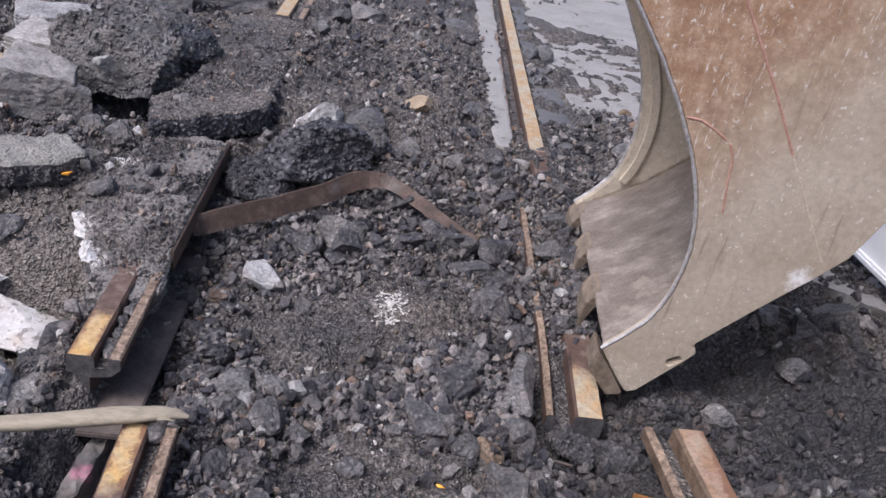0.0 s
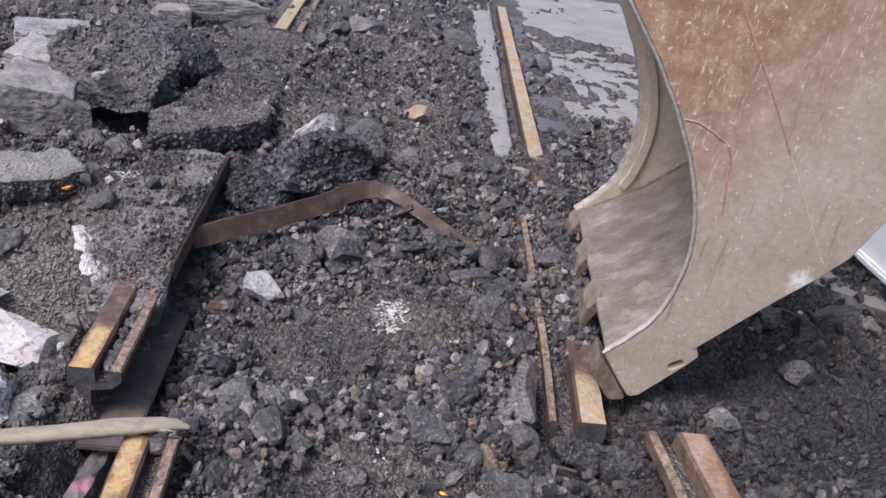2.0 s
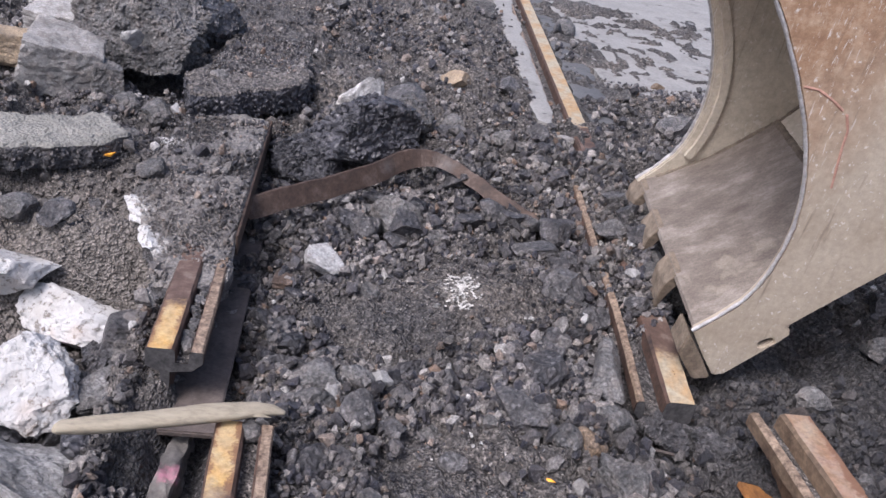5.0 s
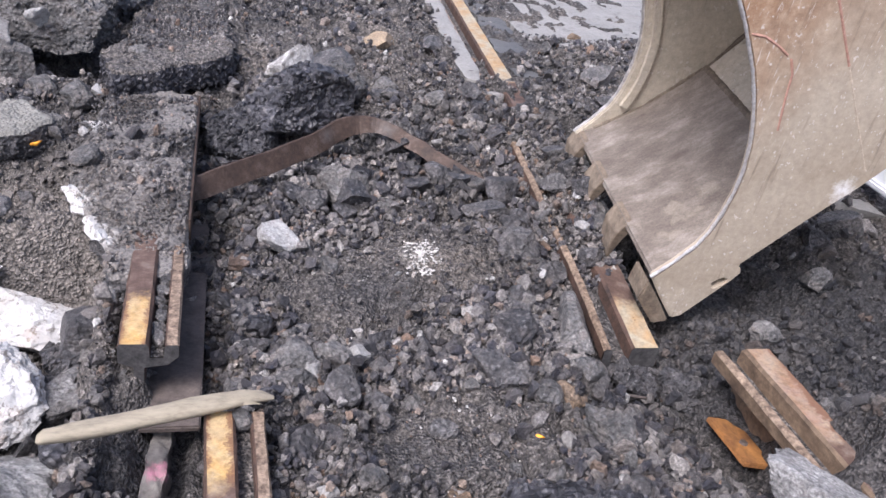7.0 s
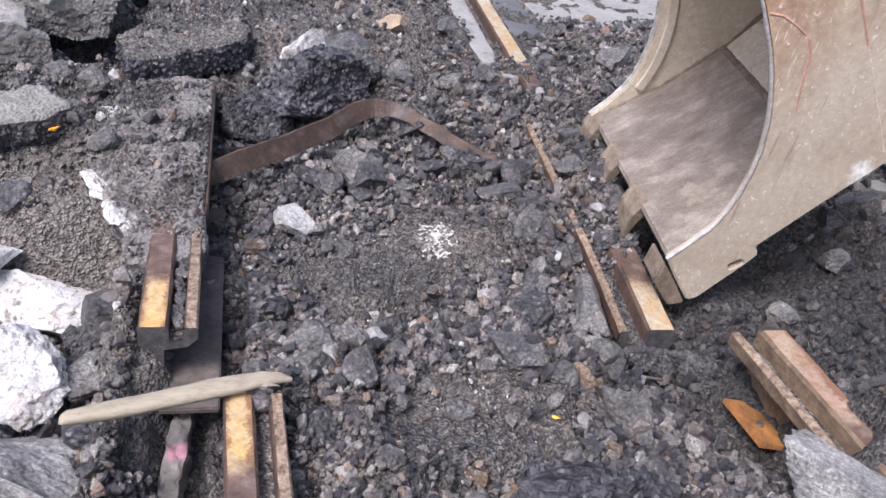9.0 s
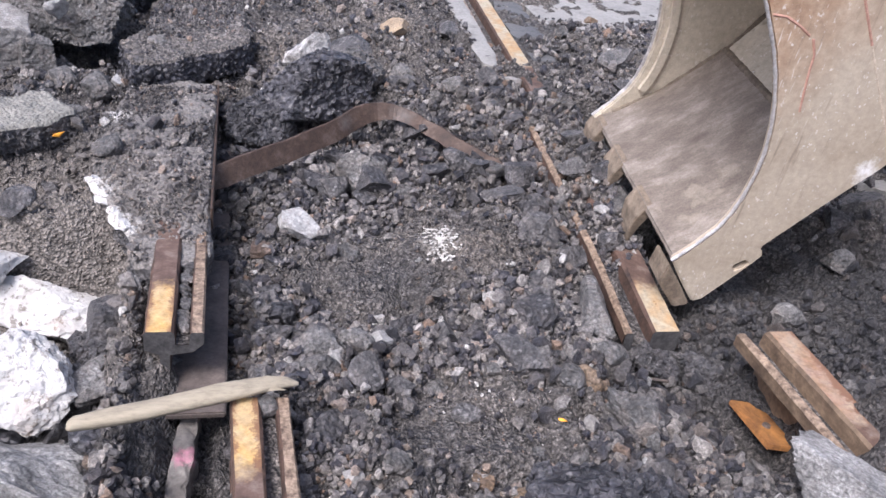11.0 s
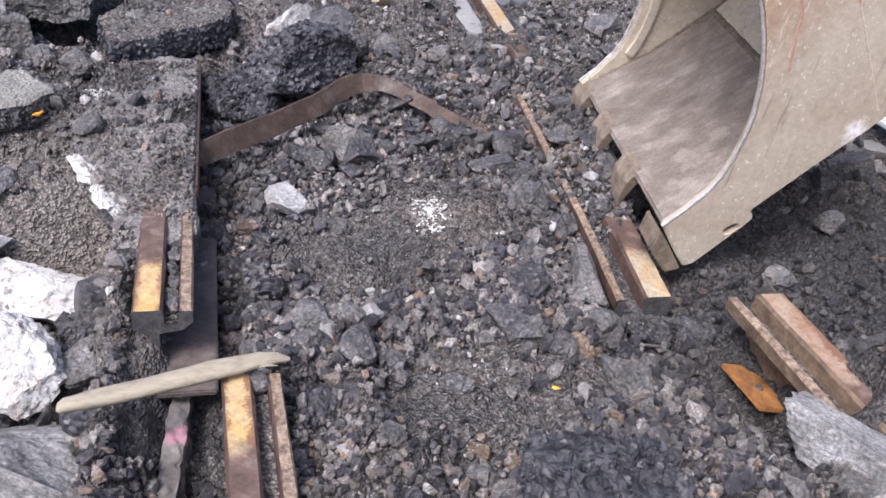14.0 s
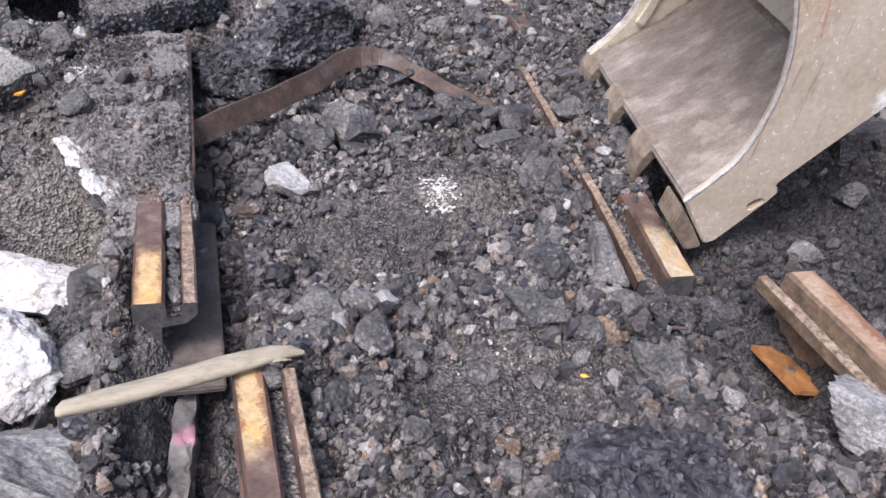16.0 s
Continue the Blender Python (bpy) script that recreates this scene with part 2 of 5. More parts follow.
def white_rock_material():
    k = Nodes("white_limestone")
    c = k.ramp(k.noise(9, 5, 0.6), (0.3, (0.42, 0.39, 0.35)), (0.5, (0.57, 0.555, 0.54)), (0.75, (0.64, 0.63, 0.625)))
    pits = k.ramp(k.noise(55, 4, 0.7), (0.36, (0.30, 0.26, 0.22)), (0.46, (1.0, 1.0, 1.0)))
    c = k.mix(0.8, c, pits, "MULTIPLY")
    c = k.mix(k.ramp(k.noise(5, 3, 0.6), (0.6, 0.0), (0.72, 0.5)), c, (0.42, 0.27, 0.16))
    return k.finish(c, 0.9, k.noise(40, 6, 0.75), 1.0, 0.015)


def concrete_material(name, a, b, rough=0.75, scale=4.0):
    k = Nodes(name)
    c = k.ramp(k.noise(scale, 5, 0.65), (0.3, a), (0.7, b))
    fine = k.noise(90, 5, 0.7)
    c = k.mix(0.5, c, k.ramp(fine, (0.3, 0.5), (0.6, 1.2)), "MULTIPLY")
    c = k.mix(k.ramp(k.noise(7, 5, 0.7), (0.56, 0.0), (0.74, 0.75)), c, (0.07, 0.065, 0.062))
    return k.finish(c, rough, fine, 0.3, 0.004)


def marked_concrete_material():
    k = Nodes("concrete_with_pink_mark")
    c = k.ramp(k.noise(9, 5, 0.65), (0.3, (0.11, 0.098, 0.088)), (0.7, (0.25, 0.232, 0.215)))
    fine = k.noise(90, 5, 0.7)
    c = k.mix(0.6, c, k.ramp(fine, (0.3, 0.45), (0.6, 1.25)), "MULTIPLY")
    c = k.mix(near_point(k, (-0.474, 1.468, -0.152), -0.004, 0.026), c, (0.50, 0.22, 0.28))
    return k.finish(c, 0.85, fine, 0.5, 0.005)


def crust_material(name, a, b, grain=0.75):
    k = Nodes(name)
    c = k.ramp(k.noise(6, 4, 0.6), (0.35, a), (0.65, b))
    fine = k.noise(150, 5, 0.8)
    c = k.mix(grain, c, k.ramp(fine, (0.3, 0.3), (0.52, 1.05), (0.70, 2.0)), "MULTIPLY")
    v = k.voronoi(120)
    c = k.mix(k.mix(0.35, 0.0, k.ramp(v.outputs["Color"], (0.82, 0.0), (0.92, 1.0))), c, (0.2, 0.19, 0.19))
    for place, r1 in (((-0.685, 2.13, 0.0), 0.055), ((-0.625, 2.0, -0.01), 0.05), ((-0.685, 2.52, 0.01), 0.04)):
        c = k.mix(near_point(k, place, 0.012, r1), c, (0.66, 0.64, 0.61))
    dome, joint, _ = grains(k, 125)
    c = k.mix(0.35, c, joint, "MULTIPLY")
    return k.finish(c, 0.8, k.mix(0.65, dome, k.mix(0.5, fine, k.noise(28, 5, 0.7))), 0.8, 0.010)


def rail_top_material(name, first, last, tone=1.0, middle=None, tan=0.15):
    """Running face of a rail: worn ochre along a stretch from its end, rust and soil beyond."""
    k = Nodes(name)
    rust = k.ramp(k.noise(22, 5, 0.7), (0.3, (0.055, 0.036, 0.030)), (0.52, (0.125, 0.080, 0.062)), (0.72, (0.22, 0.175, 0.148)))
    top = k.ramp(k.noise(26, 6, 0.7), (0.28, (0.27 * tone, 0.14 * tone, 0.055)), (0.42, (0.43 * tone, 0.25 * tone, 0.090)), (0.58, (0.47 * tone, 0.315 * tone, 0.150)), (0.72, (0.47, 0.37, 0.25)))
    top = k.mix(k.ramp(k.noise(11, 4, 0.65), (0.35, 0.0), (0.6, tan)), top, (0.40, 0.355, 0.265))
    top = k.mix(0.7, top, k.ramp(k.noise(70, 4, 0.75), (0.3, 0.5), (0.6, 1.15)), "MULTIPLY")
    sep = k.t.nodes.new("ShaderNodeSeparateXYZ")
    k.link(k.co, sep.inputs[0])
    w = k.n("ShaderNodeMath")
    w.operation = "MULTIPLY_ADD"
    w.inputs[1].default_value = 0.10
    k.link(k.noise(28, 4, 0.7), w.inputs[0])
    along = k.n("ShaderNodeMath")
    along.operation = "ABSOLUTE"
    k.link(sep.outputs["Y"], along.inputs[0])
    k.link(along.outputs[0], w.inputs[2])
    d = k.n("ShaderNodeMath")
    d.operation = "DIVIDE"
    d.inputs[1].default_value = 5.0
    k.link(w.outputs[0], d.inputs[0])
    if first is None:
        worn = k.ramp(d.outputs[0], (min(0.98, (last + 0.05) / 5), 1.0), (min(1.0, (last + 0.06) / 5), 0.0))
    else:
        worn = k.ramp(d.outputs[0], (max(0.0, last + 0.04) / 5, 1.0), ((last + 0.07) / 5, 0.0), ((first + 0.05) / 5, 0.0), ((first + 0.07) / 5, 1.0))
    if middle is not None:
        # rust creeps in from both edges of the head
        off = k.n("ShaderNodeMath")
        off.operation = "SUBTRACT"
        off.inputs[1].default_value = middle
        k.link(sep.outputs["X"], off.inputs[0])
        far = k.n("ShaderNodeMath")
        far.operation = "ABSOLUTE"
        k.link(off.outputs[0], far.inputs[0])
        ragged = k.n("ShaderNodeMath")
        ragged.operation = "MULTIPLY_ADD"
        ragged.inputs[1].default_value = 0.062
        k.link(k.noise(34, 5, 0.75), ragged.inputs[0])
        k.link(far.outputs[0], ragged.inputs[2])
        c = k.mix(k.ramp(ragged.outputs[0], (abs(middle) * 0.62 + 0.028, 0.0), (abs(middle) * 0.72 + 0.034, 0.9)), top, (0.17, 0.085, 0.05))
        top = c
    dots = k.ramp(k.noise(48, 3, 0.6), (0.27, 0.8), (0.33, 0.0))
    top = k.mix(dots, top, (0.075, 0.045, 0.034))
    c = k.mix(worn, rust, top)
    return k.finish(c, 0.6, k.noise(80, 5, 0.7), 0.35, 0.004, 0.2)


def steel_plain(name, a, b, rough=0.65, metal=0.3, scale=18):
    k = Nodes(name)
    c = k.ramp(k.noise(scale, 5, 0.7), (0.3, a), (0.7, b))
    c = k.mix(0.5, c, k.ramp(k.noise(110, 4, 0.7), (0.3, 0.5), (0.65, 1.4)), "MULTIPLY")
    return k.finish(c, rough, k.noise(90, 5, 0.7), 0.35, 0.004, metal)


def bucket_material(name, rusty, dust_a, dust_b):
    """Steel plate caked with dried mud, rust showing through higher up, and bright scratches."""
    k = Nodes(name)
    dust = k.ramp(k.noise(5, 5, 0.6), (0.3, dust_a), (0.7, dust_b))
    rust = k.ramp(k.noise(20, 6, 0.8), (0.3, (0.20, 0.105, 0.060)), (0.5, (0.33, 0.205, 0.125)), (0.68, (0.50, 0.37, 0.26)))
    sep = k.t.nodes.new("ShaderNodeSeparateXYZ")
    k.link(k.co, sep.inputs[0])
    # rust takes over towards the upper front of the plate
    m = k.n("ShaderNodeMath")
    m.operation = "MULTIPLY_ADD"
    m.inputs[1].default_value, m.inputs[2].default_value = 1.1, 0.0
    k.link(sep.outputs["Z"], m.inputs[0])
    m2 = k.n("ShaderNodeMath")
    m2.operation = "MULTIPLY_ADD"
    m2.inputs[1].default_value = -1.5
    k.link(sep.outputs["X"], m2.inputs[0])
    k.link(m.outputs[0], m2.inputs[2])
    m3 = k.n("ShaderNodeMath")
    m3.operation = "MULTIPLY_ADD"
    m3.inputs[1].default_value, m3.inputs[2].default_value = 0.45, -0.2
    k.link(k.noise(7, 5, 0.7), m3.inputs[0])
    m4 = k.n("ShaderNodeMath")
    m4.operation = "ADD"
    k.link(m2.outputs[0], m4.inputs[0])
    k.link(m3.outputs[0], m4.inputs[1])
    amount = k.ramp(m4.outputs[0], (0.35, 0.0), (0.85, rusty))
    c = k.mix(amount, dust, rust)
    c = k.mix(0.45, c, k.ramp(k.noise(60, 5, 0.75), (0.3, 0.6), (0.65, 1.3)), "MULTIPLY")
    for sx, sz, rot, lo, s in ((190, 22, 38, 0.63, 1.0), (150, 20, -25, 0.635, 1.0), (140, 16, 75, 0.645, 1.0), (95, 80, 20, 0.625, 1.0), (55, 48, 40, 0.645, 1.0)):
        sc = k.noise(s, 3, 0.55, k.stretch(sx, 60 if sx < 100 else 40, sz, 0, rot))
        where = k.ramp(k.noise(4.0 + 0.02 * sx, 3, 0.6), (0.40, 0.0), (0.54, 0.85))
        mark = k.mix(1.0, k.ramp(sc, (lo, 0.0), (lo + 0.05, 1.0)), where, "MULTIPLY")
        if sx > 100:
            mark = k.mix(1.0, mark, k.ramp(m4.outputs[0], (0.25, 0.12), (0.7, 1.0)), "MULTIPLY")
        c = k.mix(mark, c, (0.62, 0.57, 0.52))
    c = k.mix(near_point(k, (0.272, 0.0, 0.285), 0.004, 0.034), c, (0.72, 0.70, 0.68))
    dark = k.noise(1.0, 4, 0.6, k.stretch(60, 30, 5, 0, 20))
    c = k.mix(k.ramp(dark, (0.60, 0.0), (0.70, 0.5)), c, (0.15, 0.115, 0.085))
    return k.finish(c, k.ramp(k.noise(8, 4, 0.6), (0.3, 0.42), (0.7, 0.7)), k.noise(70, 5, 0.7), 0.25, 0.004, 0.1)


def floor_mud_material():
    """Scraped steel of the bucket's inside with smears of mud drawn from lip to back."""
    k = Nodes("scraped_inner_plate")
    st = k.noise(1.0, 5, 0.7, k.stretch(9, 17, 9))
    c = k.ramp(st, (0.3, (0.105, 0.084, 0.068)), (0.5, (0.165, 0.137, 0.114)), (0.7, (0.27, 0.236, 0.203)))
    blot = k.noise(7, 4, 0.55)
    c = k.mix(k.ramp(blot, (0.62, 0.0), (0.66, 0.5)), c, (0.27, 0.235, 0.188))
    c = k.mix(0.5, c, k.ramp(k.noise(170, 5, 0.85), (0.3, 0.45), (0.65, 1.45)), "MULTIPLY")
    return k.finish(c, 0.7, k.noise(90, 5, 0.7), 0.3, 0.004, 0.1)


def strip_material():
    k = Nodes("scraped_rusty_strip")
    c = k.ramp(k.noise(13, 6, 0.75), (0.3, (0.028, 0.020, 0.017)), (0.52, (0.066, 0.043, 0.033)), (0.7, (0.135, 0.105, 0.090)))
    c = k.mix(0.7, c, k.ramp(k.noise(120, 5, 0.8), (0.3, 0.45), (0.65, 1.5)), "MULTIPLY")
    c = k.mix(k.ramp(k.noise(34, 5, 0.7), (0.60, 0.0), (0.68, 0.7)), c, (0.045, 0.038, 0.034))
    for place, r1 in (((-0.09, 2.56, 0.01), 0.034), ((0.075, 2.628, 0.01), 0.045)):
        c = k.mix(k.mix(0.16, 0.0, near_point(k, place, -0.01, r1)), c, (0.45, 0.44, 0.43))
    return k.finish(c, 0.6, k.noise(60, 6, 0.75), 0.7, 0.006, 0.2)


def wood_material():
    k = Nodes("weathered_stick")
    st = k.noise(1.0, 6, 0.7, k.stretch(26, 90, 90))
    c = k.ramp(st, (0.25, (0.17, 0.145, 0.11)), (0.5, (0.27, 0.235, 0.175)), (0.75, (0.33, 0.29, 0.22)))
    c = k.mix(k.ramp(k.noise(9, 3, 0.6), (0.58, 0.0), (0.7, 0.6)), c, (0.12, 0.11, 0.095))
    return k.finish(c, 0.85, st, 0.6, 0.004)


def plastic_material(name, a, b):
    k = Nodes(name)
    c = k.ramp(k.noise(5, 4, 0.6), (0.3, a), (0.7, b))
    return k.finish(c, 0.5, k.noise(40, 3, 0.6), 0.05, 0.003)


M_WHITE = white_rock_material()
M_POWDER = steel_plain("white_powder", (0.34, 0.325, 0.30), (0.56, 0.54, 0.51), 0.95, 0.0, 30)
M_CONC = concrete_material("grey_concrete", (0.20, 0.193, 0.182), (0.28, 0.27, 0.256), 0.7)
M_CONC_DARK = concrete_material("dark_worn_concrete", (0.07, 0.07, 0.072), (0.13, 0.128, 0.126), 0.6)
M_KERB = marked_concrete_material()
M_CRUST = crust_material("broken_asphalt_crust", (0.112, 0.105, 0.101), (0.195, 0.180, 0.168))
M_CRUST_PALE = crust_material("weathered_asphalt_top", (0.16, 0.155, 0.14), (0.25, 0.24, 0.215), 0.4)
M_RAIL = rail_top_material("rail_end_face_worn", None, 0.14, 1.2, 0.026, 0.5)
M_RAIL_NEAR = rail_top_material("rail_near_worn", None, 0.16, 1.2, 0.024, 0.5)
M_RAIL_FAR = rail_top_material("rail_far_worn", 1.40, 0.15, 0.9, None, 0.95)
M_RAIL_TAN = rail_top_material("rail_tan_worn", None, 0.26, 0.62, -0.034, 0.45)
M_RAIL_PALE = rail_top_material("rail_pale_worn", None, 6.0, 0.9, None, 0.9)
M_RAILSIDE = steel_plain("rail_side_rust", (0.030, 0.021, 0.018), (0.125, 0.075, 0.055), 0.7, 0.2, 24)
M_TANSIDE = steel_plain("rail_side_tan_rust", (0.05, 0.032, 0.022), (0.185, 0.130, 0.085), 0.7, 0.1, 14)
M_LIPTOP = steel_plain("rail_lip_worn", (0.065, 0.040, 0.029), (0.36, 0.27, 0.195), 0.6, 0.2, 55)
M_RUST = steel_plain("brown_rusted_steel", (0.045, 0.032, 0.026), (0.12, 0.078, 0.058), 0.65, 0.3, 12)
M_ORANGE = steel_plain("orange_rusted_steel", (0.10, 0.045, 0.022), (0.42, 0.19, 0.055), 0.75, 0.1, 12)
M_DARKSTEEL = steel_plain("soiled_dark_steel", (0.055, 0.046, 0.042), (0.14, 0.112, 0.098), 0.7, 0.2)
M_CUT = steel_plain("burnt_cut_steel", (0.045, 0.043, 0.045), (0.15, 0.145, 0.145), 0.5, 0.5, 40)
M_SIDE = bucket_material("muddy_bucket_plate", 0.95, (0.335, 0.274, 0.205), (0.455, 0.392, 0.312))
M_SHELL = bucket_material("muddy_bucket_shell", 0.2, (0.41, 0.36, 0.285), (0.55, 0.49, 0.395))
M_INNER = floor_mud_material()
M_EDGE = steel_plain("bright_worn_edge", (0.34, 0.32, 0.31), (0.66, 0.64, 0.63), 0.4, 0.5, 30)
M_TOOTH = steel_plain("muddy_worn_tooth", (0.085, 0.065, 0.048), (0.27, 0.215, 0.16), 0.65, 0.1, 20)
M_WELD = steel_plain("red_primer_weld", (0.30, 0.165, 0.12), (0.44, 0.255, 0.20), 0.6, 0.0, 25)
M_WELD_TAN = steel_plain("muddy_weld", (0.36, 0.29, 0.22), (0.52, 0.44, 0.35), 0.7, 0.0, 25)
M_GAP = steel_plain("oily_seam_and_slot_dark", (0.085, 0.066, 0.050), (0.19, 0.155, 0.12), 0.9, 0.0, 30)
M_STICK = wood_material()
M_BARRIER = plastic_material("white_barrier_plastic", (0.62, 0.62, 0.64), (0.80, 0.80, 0.80))
M_RED = plastic_material("red_reflective_strip", (0.50, 0.03, 0.04), (0.60, 0.05, 0.05))
M_RUBBER = plastic_material("grey_recycled_rubber", (0.07, 0.07, 0.075), (0.12, 0.12, 0.125))
M_YELLOW = plastic_material("orange_plastic", (0.75, 0.30, 0.03), (0.85, 0.42, 0.05))


# ---- ground ----
def axis(lo, hi, step, reach):
    mid = np.arange(lo, hi + step / 2, step)
    grow, d = [], step * 2
    while not grow or grow[-1] < reach:
        grow.append((grow[-1] if grow else 0) + d)
        d *= 1.35
    grow = np.array(grow)
    return np.concatenate([lo - grow[::-1], mid, hi + grow])


gx, gy = axis(-1.75, 1.75, 0.0095, 200), axis(0.85, 5.2, 0.0105, 200)
GX, GY = np.meshgrid(gx, gy, indexing="ij")
GZ = ground_z(GX, GY)
idx = np.arange(GX.size).reshape(GX.shape)
quads = np.stack([idx[:-1, :-1], idx[1:, :-1], idx[1:, 1:], idx[:-1, 1:]], -1).reshape(-1, 4)
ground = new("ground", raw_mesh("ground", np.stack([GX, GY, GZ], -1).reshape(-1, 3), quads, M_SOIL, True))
tagged(ground, "dark dug-up soil and asphalt grit of a road site", "ground", kind="structure")


# ---- small broken stones ----
def templates(n, seed, corners=11):
    """Small convex broken stones as vertex and triangle arrays."""
    r, out = np.random.default_rng(seed), []
    for _ in range(n):
        bm = bmesh.new()
        pts = r.normal(size=(corners, 3))
        pts = pts / np.linalg.norm(pts, axis=1)[:, None] * r.uniform(0.72, 1.0, (corners, 1)) * np.array([1, r.uniform(0.65, 0.95), r.uniform(0.55, 0.85)])
        for p in pts:
            bm.verts.new(p)
        res = bmesh.ops.convex_hull(bm, input=bm.verts)
        bmesh.ops.delete(bm, geom=[g for g in res["geom_interior"] if isinstance(g, bmesh.types.BMVert)], context="VERTS")
        bmesh.ops.triangulate(bm, faces=bm.faces)
        bm.verts.index_update()
        out.append((np.array([v.co[:] for v in bm.verts]), np.array([[v.index for v in fc.verts] for fc in bm.faces])))
        bm.free()
    return out


TEMPL = templates(24, 5, 13)
CRUMBS = templates(16, 6, 7)
PEBBLES = templates(16, 8, 22)


# ---- slabs ----
def inside(poly, x, y):
    res = np.zeros(x.shape, bool)
    n = len(poly)
    for i in range(n):
        (x0, y0), (x1, y1) = poly[i], poly[(i + 1) % n]
        c = (y0 > y) != (y1 > y)
        with np.errstate(divide="ignore", invalid="ignore"):
            res ^= c & (x < (x1 - x0) * (y - y0) / (y1 - y0) + x0)
    return res


def stud(bm, places, s0, s1, r):
    """Sets small broken stones into a surface at the places given."""
    for p, _ in places:
        tv, tf = TEMPL[r.integers(0, len(TEMPL))]
        m = Euler(r.uniform(-3, 3, 3)).to_matrix() * float(s0 * (s1 / s0) ** r.random() / 2)
        vs = [bm.verts.new(p + m @ Vector(q)) for q in tv]
        for t in tf:
            bm.faces.new([vs[k] for k in t])


def slab(name, poly, top, thick, material, res=0.008, jag=0.02, rough=0.006, seed=0, stones=1, edge_mat=None, straight=None):
    """A broken plate with an uneven top and a ragged edge; top is a function of x and y."""
    px, py = [p[0] for p in poly], [p[1] for p in poly]
    xs, ys = np.arange(min(px) - 0.03, max(px) + 0.03, res), np.arange(min(py) - 0.03, max(py) + 0.03, res)
    cx, cy = np.meshgrid(xs[:-1] + res / 2, ys[:-1] + res / 2, indexing="ij")
    if straight is not None:
        jag = jag * smooth(straight, straight - 0.06, cx)
    keep = inside(poly, cx + jag * fbm(cx, cy, 9, 3, seed), cy + jag * fbm(cx, cy, 9, 3, seed + 31))
    r = np.random.default_rng(seed + 50)
    X, Y = np.meshgrid(xs, ys, indexing="ij")
    X = X + r.uniform(-0.33, 0.33, X.shape) * res
    Y = Y + r.uniform(-0.33, 0.33, Y.shape) * res
    Z = top(X, Y) + rough * (fbm(X, Y, 14, 3, seed + 3) + 0.6 * np.abs(vnoise(X * 60, Y * 60, seed + 8)))
    rim = []
    pad = np.pad(keep, 1)
    cnt = pad[:-1, :-1].astype(int) + pad[1:, :-1] + pad[:-1, 1:] + pad[1:, 1:]
    Z = Z - np.where((cnt > 0) & (cnt < 4), rough * 1.2, 0)
    near = collections.defaultdict(set)
    for i, j in zip(*np.nonzero(keep)):
        for (a, b), (di, dj) in ((((0, 0), (1, 0)), (0, -1)), (((1, 0), (1, 1)), (1, 0)), (((1, 1), (0, 1)), (0, 1)), (((0, 1), (0, 0)), (-1, 0))):
            if not pad[i + 1 + di, j + 1 + dj]:
                p, q = (i + a[0], j + a[1]), (i + b[0], j + b[1])
                near[p].add(q)
                near[q].add(p)
    for _ in range(4):
        X0, Y0 = X.copy(), Y.copy()
        for p, qs in near.items():
            X[p] = 0.5 * X0[p] + 0.5 * sum(X0[q] for q in qs) / len(qs)
            Y[p] = 0.5 * Y0[p] + 0.5 * sum(Y0[q] for q in qs) / len(qs)
    bm = bmesh.new()
    used = cnt > 0
    tv, side = {}, {}
    for i, j in zip(*np.nonzero(used)):
        tv[i, j] = bm.verts.new((X[i, j], Y[i, j], Z[i, j]))
    ks = np.pad(keep, 1)
    for i, j in zip(*np.nonzero(keep)):
        q = [(i, j), (i + 1, j), (i + 1, j + 1), (i, j + 1)]
        bm.faces.new([tv[a] for a in q])
        for (a, b), (di, dj) in zip(((0, 1), (1, 2), (2, 3), (3, 0)), ((0, -1), (1, 0), (0, 1), (-1, 0))):
            if not ks[i + 1 + di, j + 1 + dj]:
                u, v = tv[q[a]], tv[q[b]]
                lo = [u, v]
                for step in (1, 2, 3):
                    nxt = []
                    for w in (u, v):
                        key = (round(w.co.x, 6), round(w.co.y, 6), step)
                        if key not in side:
                            o = w.co
                            k1 = vnoise((o.x + o.y) * 34, step * 1.7 + (o.x - o.y) * 34, seed + 5)
                            k2 = vnoise((o.x - o.y) * 12 + 3, step * 0.9 + o.y * 12, seed + 6)
                            push = (0.7 * float(k1) + 1.1 * float(k2) - 0.5 * step) * res
                            side[key] = bm.verts.new((o.x + di * push, o.y + dj * push, o.z - thick * step / 3))
                        nxt.append(side[key])
                    bm.faces.new((lo[1], lo[0], nxt[0], nxt[1])).material_index = 1 if edge_mat else 0
                    lo = nxt
                rim.append(((u.co + v.co) / 2, Vector((di, dj, 0))))
    whole = len(bm.faces)
    if stones:
        stud(bm, [(p - d * r.uniform(0.0, 0.5) * res - Vector((0, 0, r.uniform(0.006, thick))), None) for p, d in rim for _ in range(stones) if straight is None or p.x < straight - 0.03], 0.010, 0.030, r)
    for v in [v for v in bm.verts if not v.link_faces]:
        bm.verts.remove(v)
    if edge_mat:
        bm.faces.ensure_lookup_table()
        for fc in bm.faces[whole:]:
            fc.material_index = 1
    ob = part(name, bm, material)
    if edge_mat:
        ob.data.materials.append(edge_mat)
    return ob


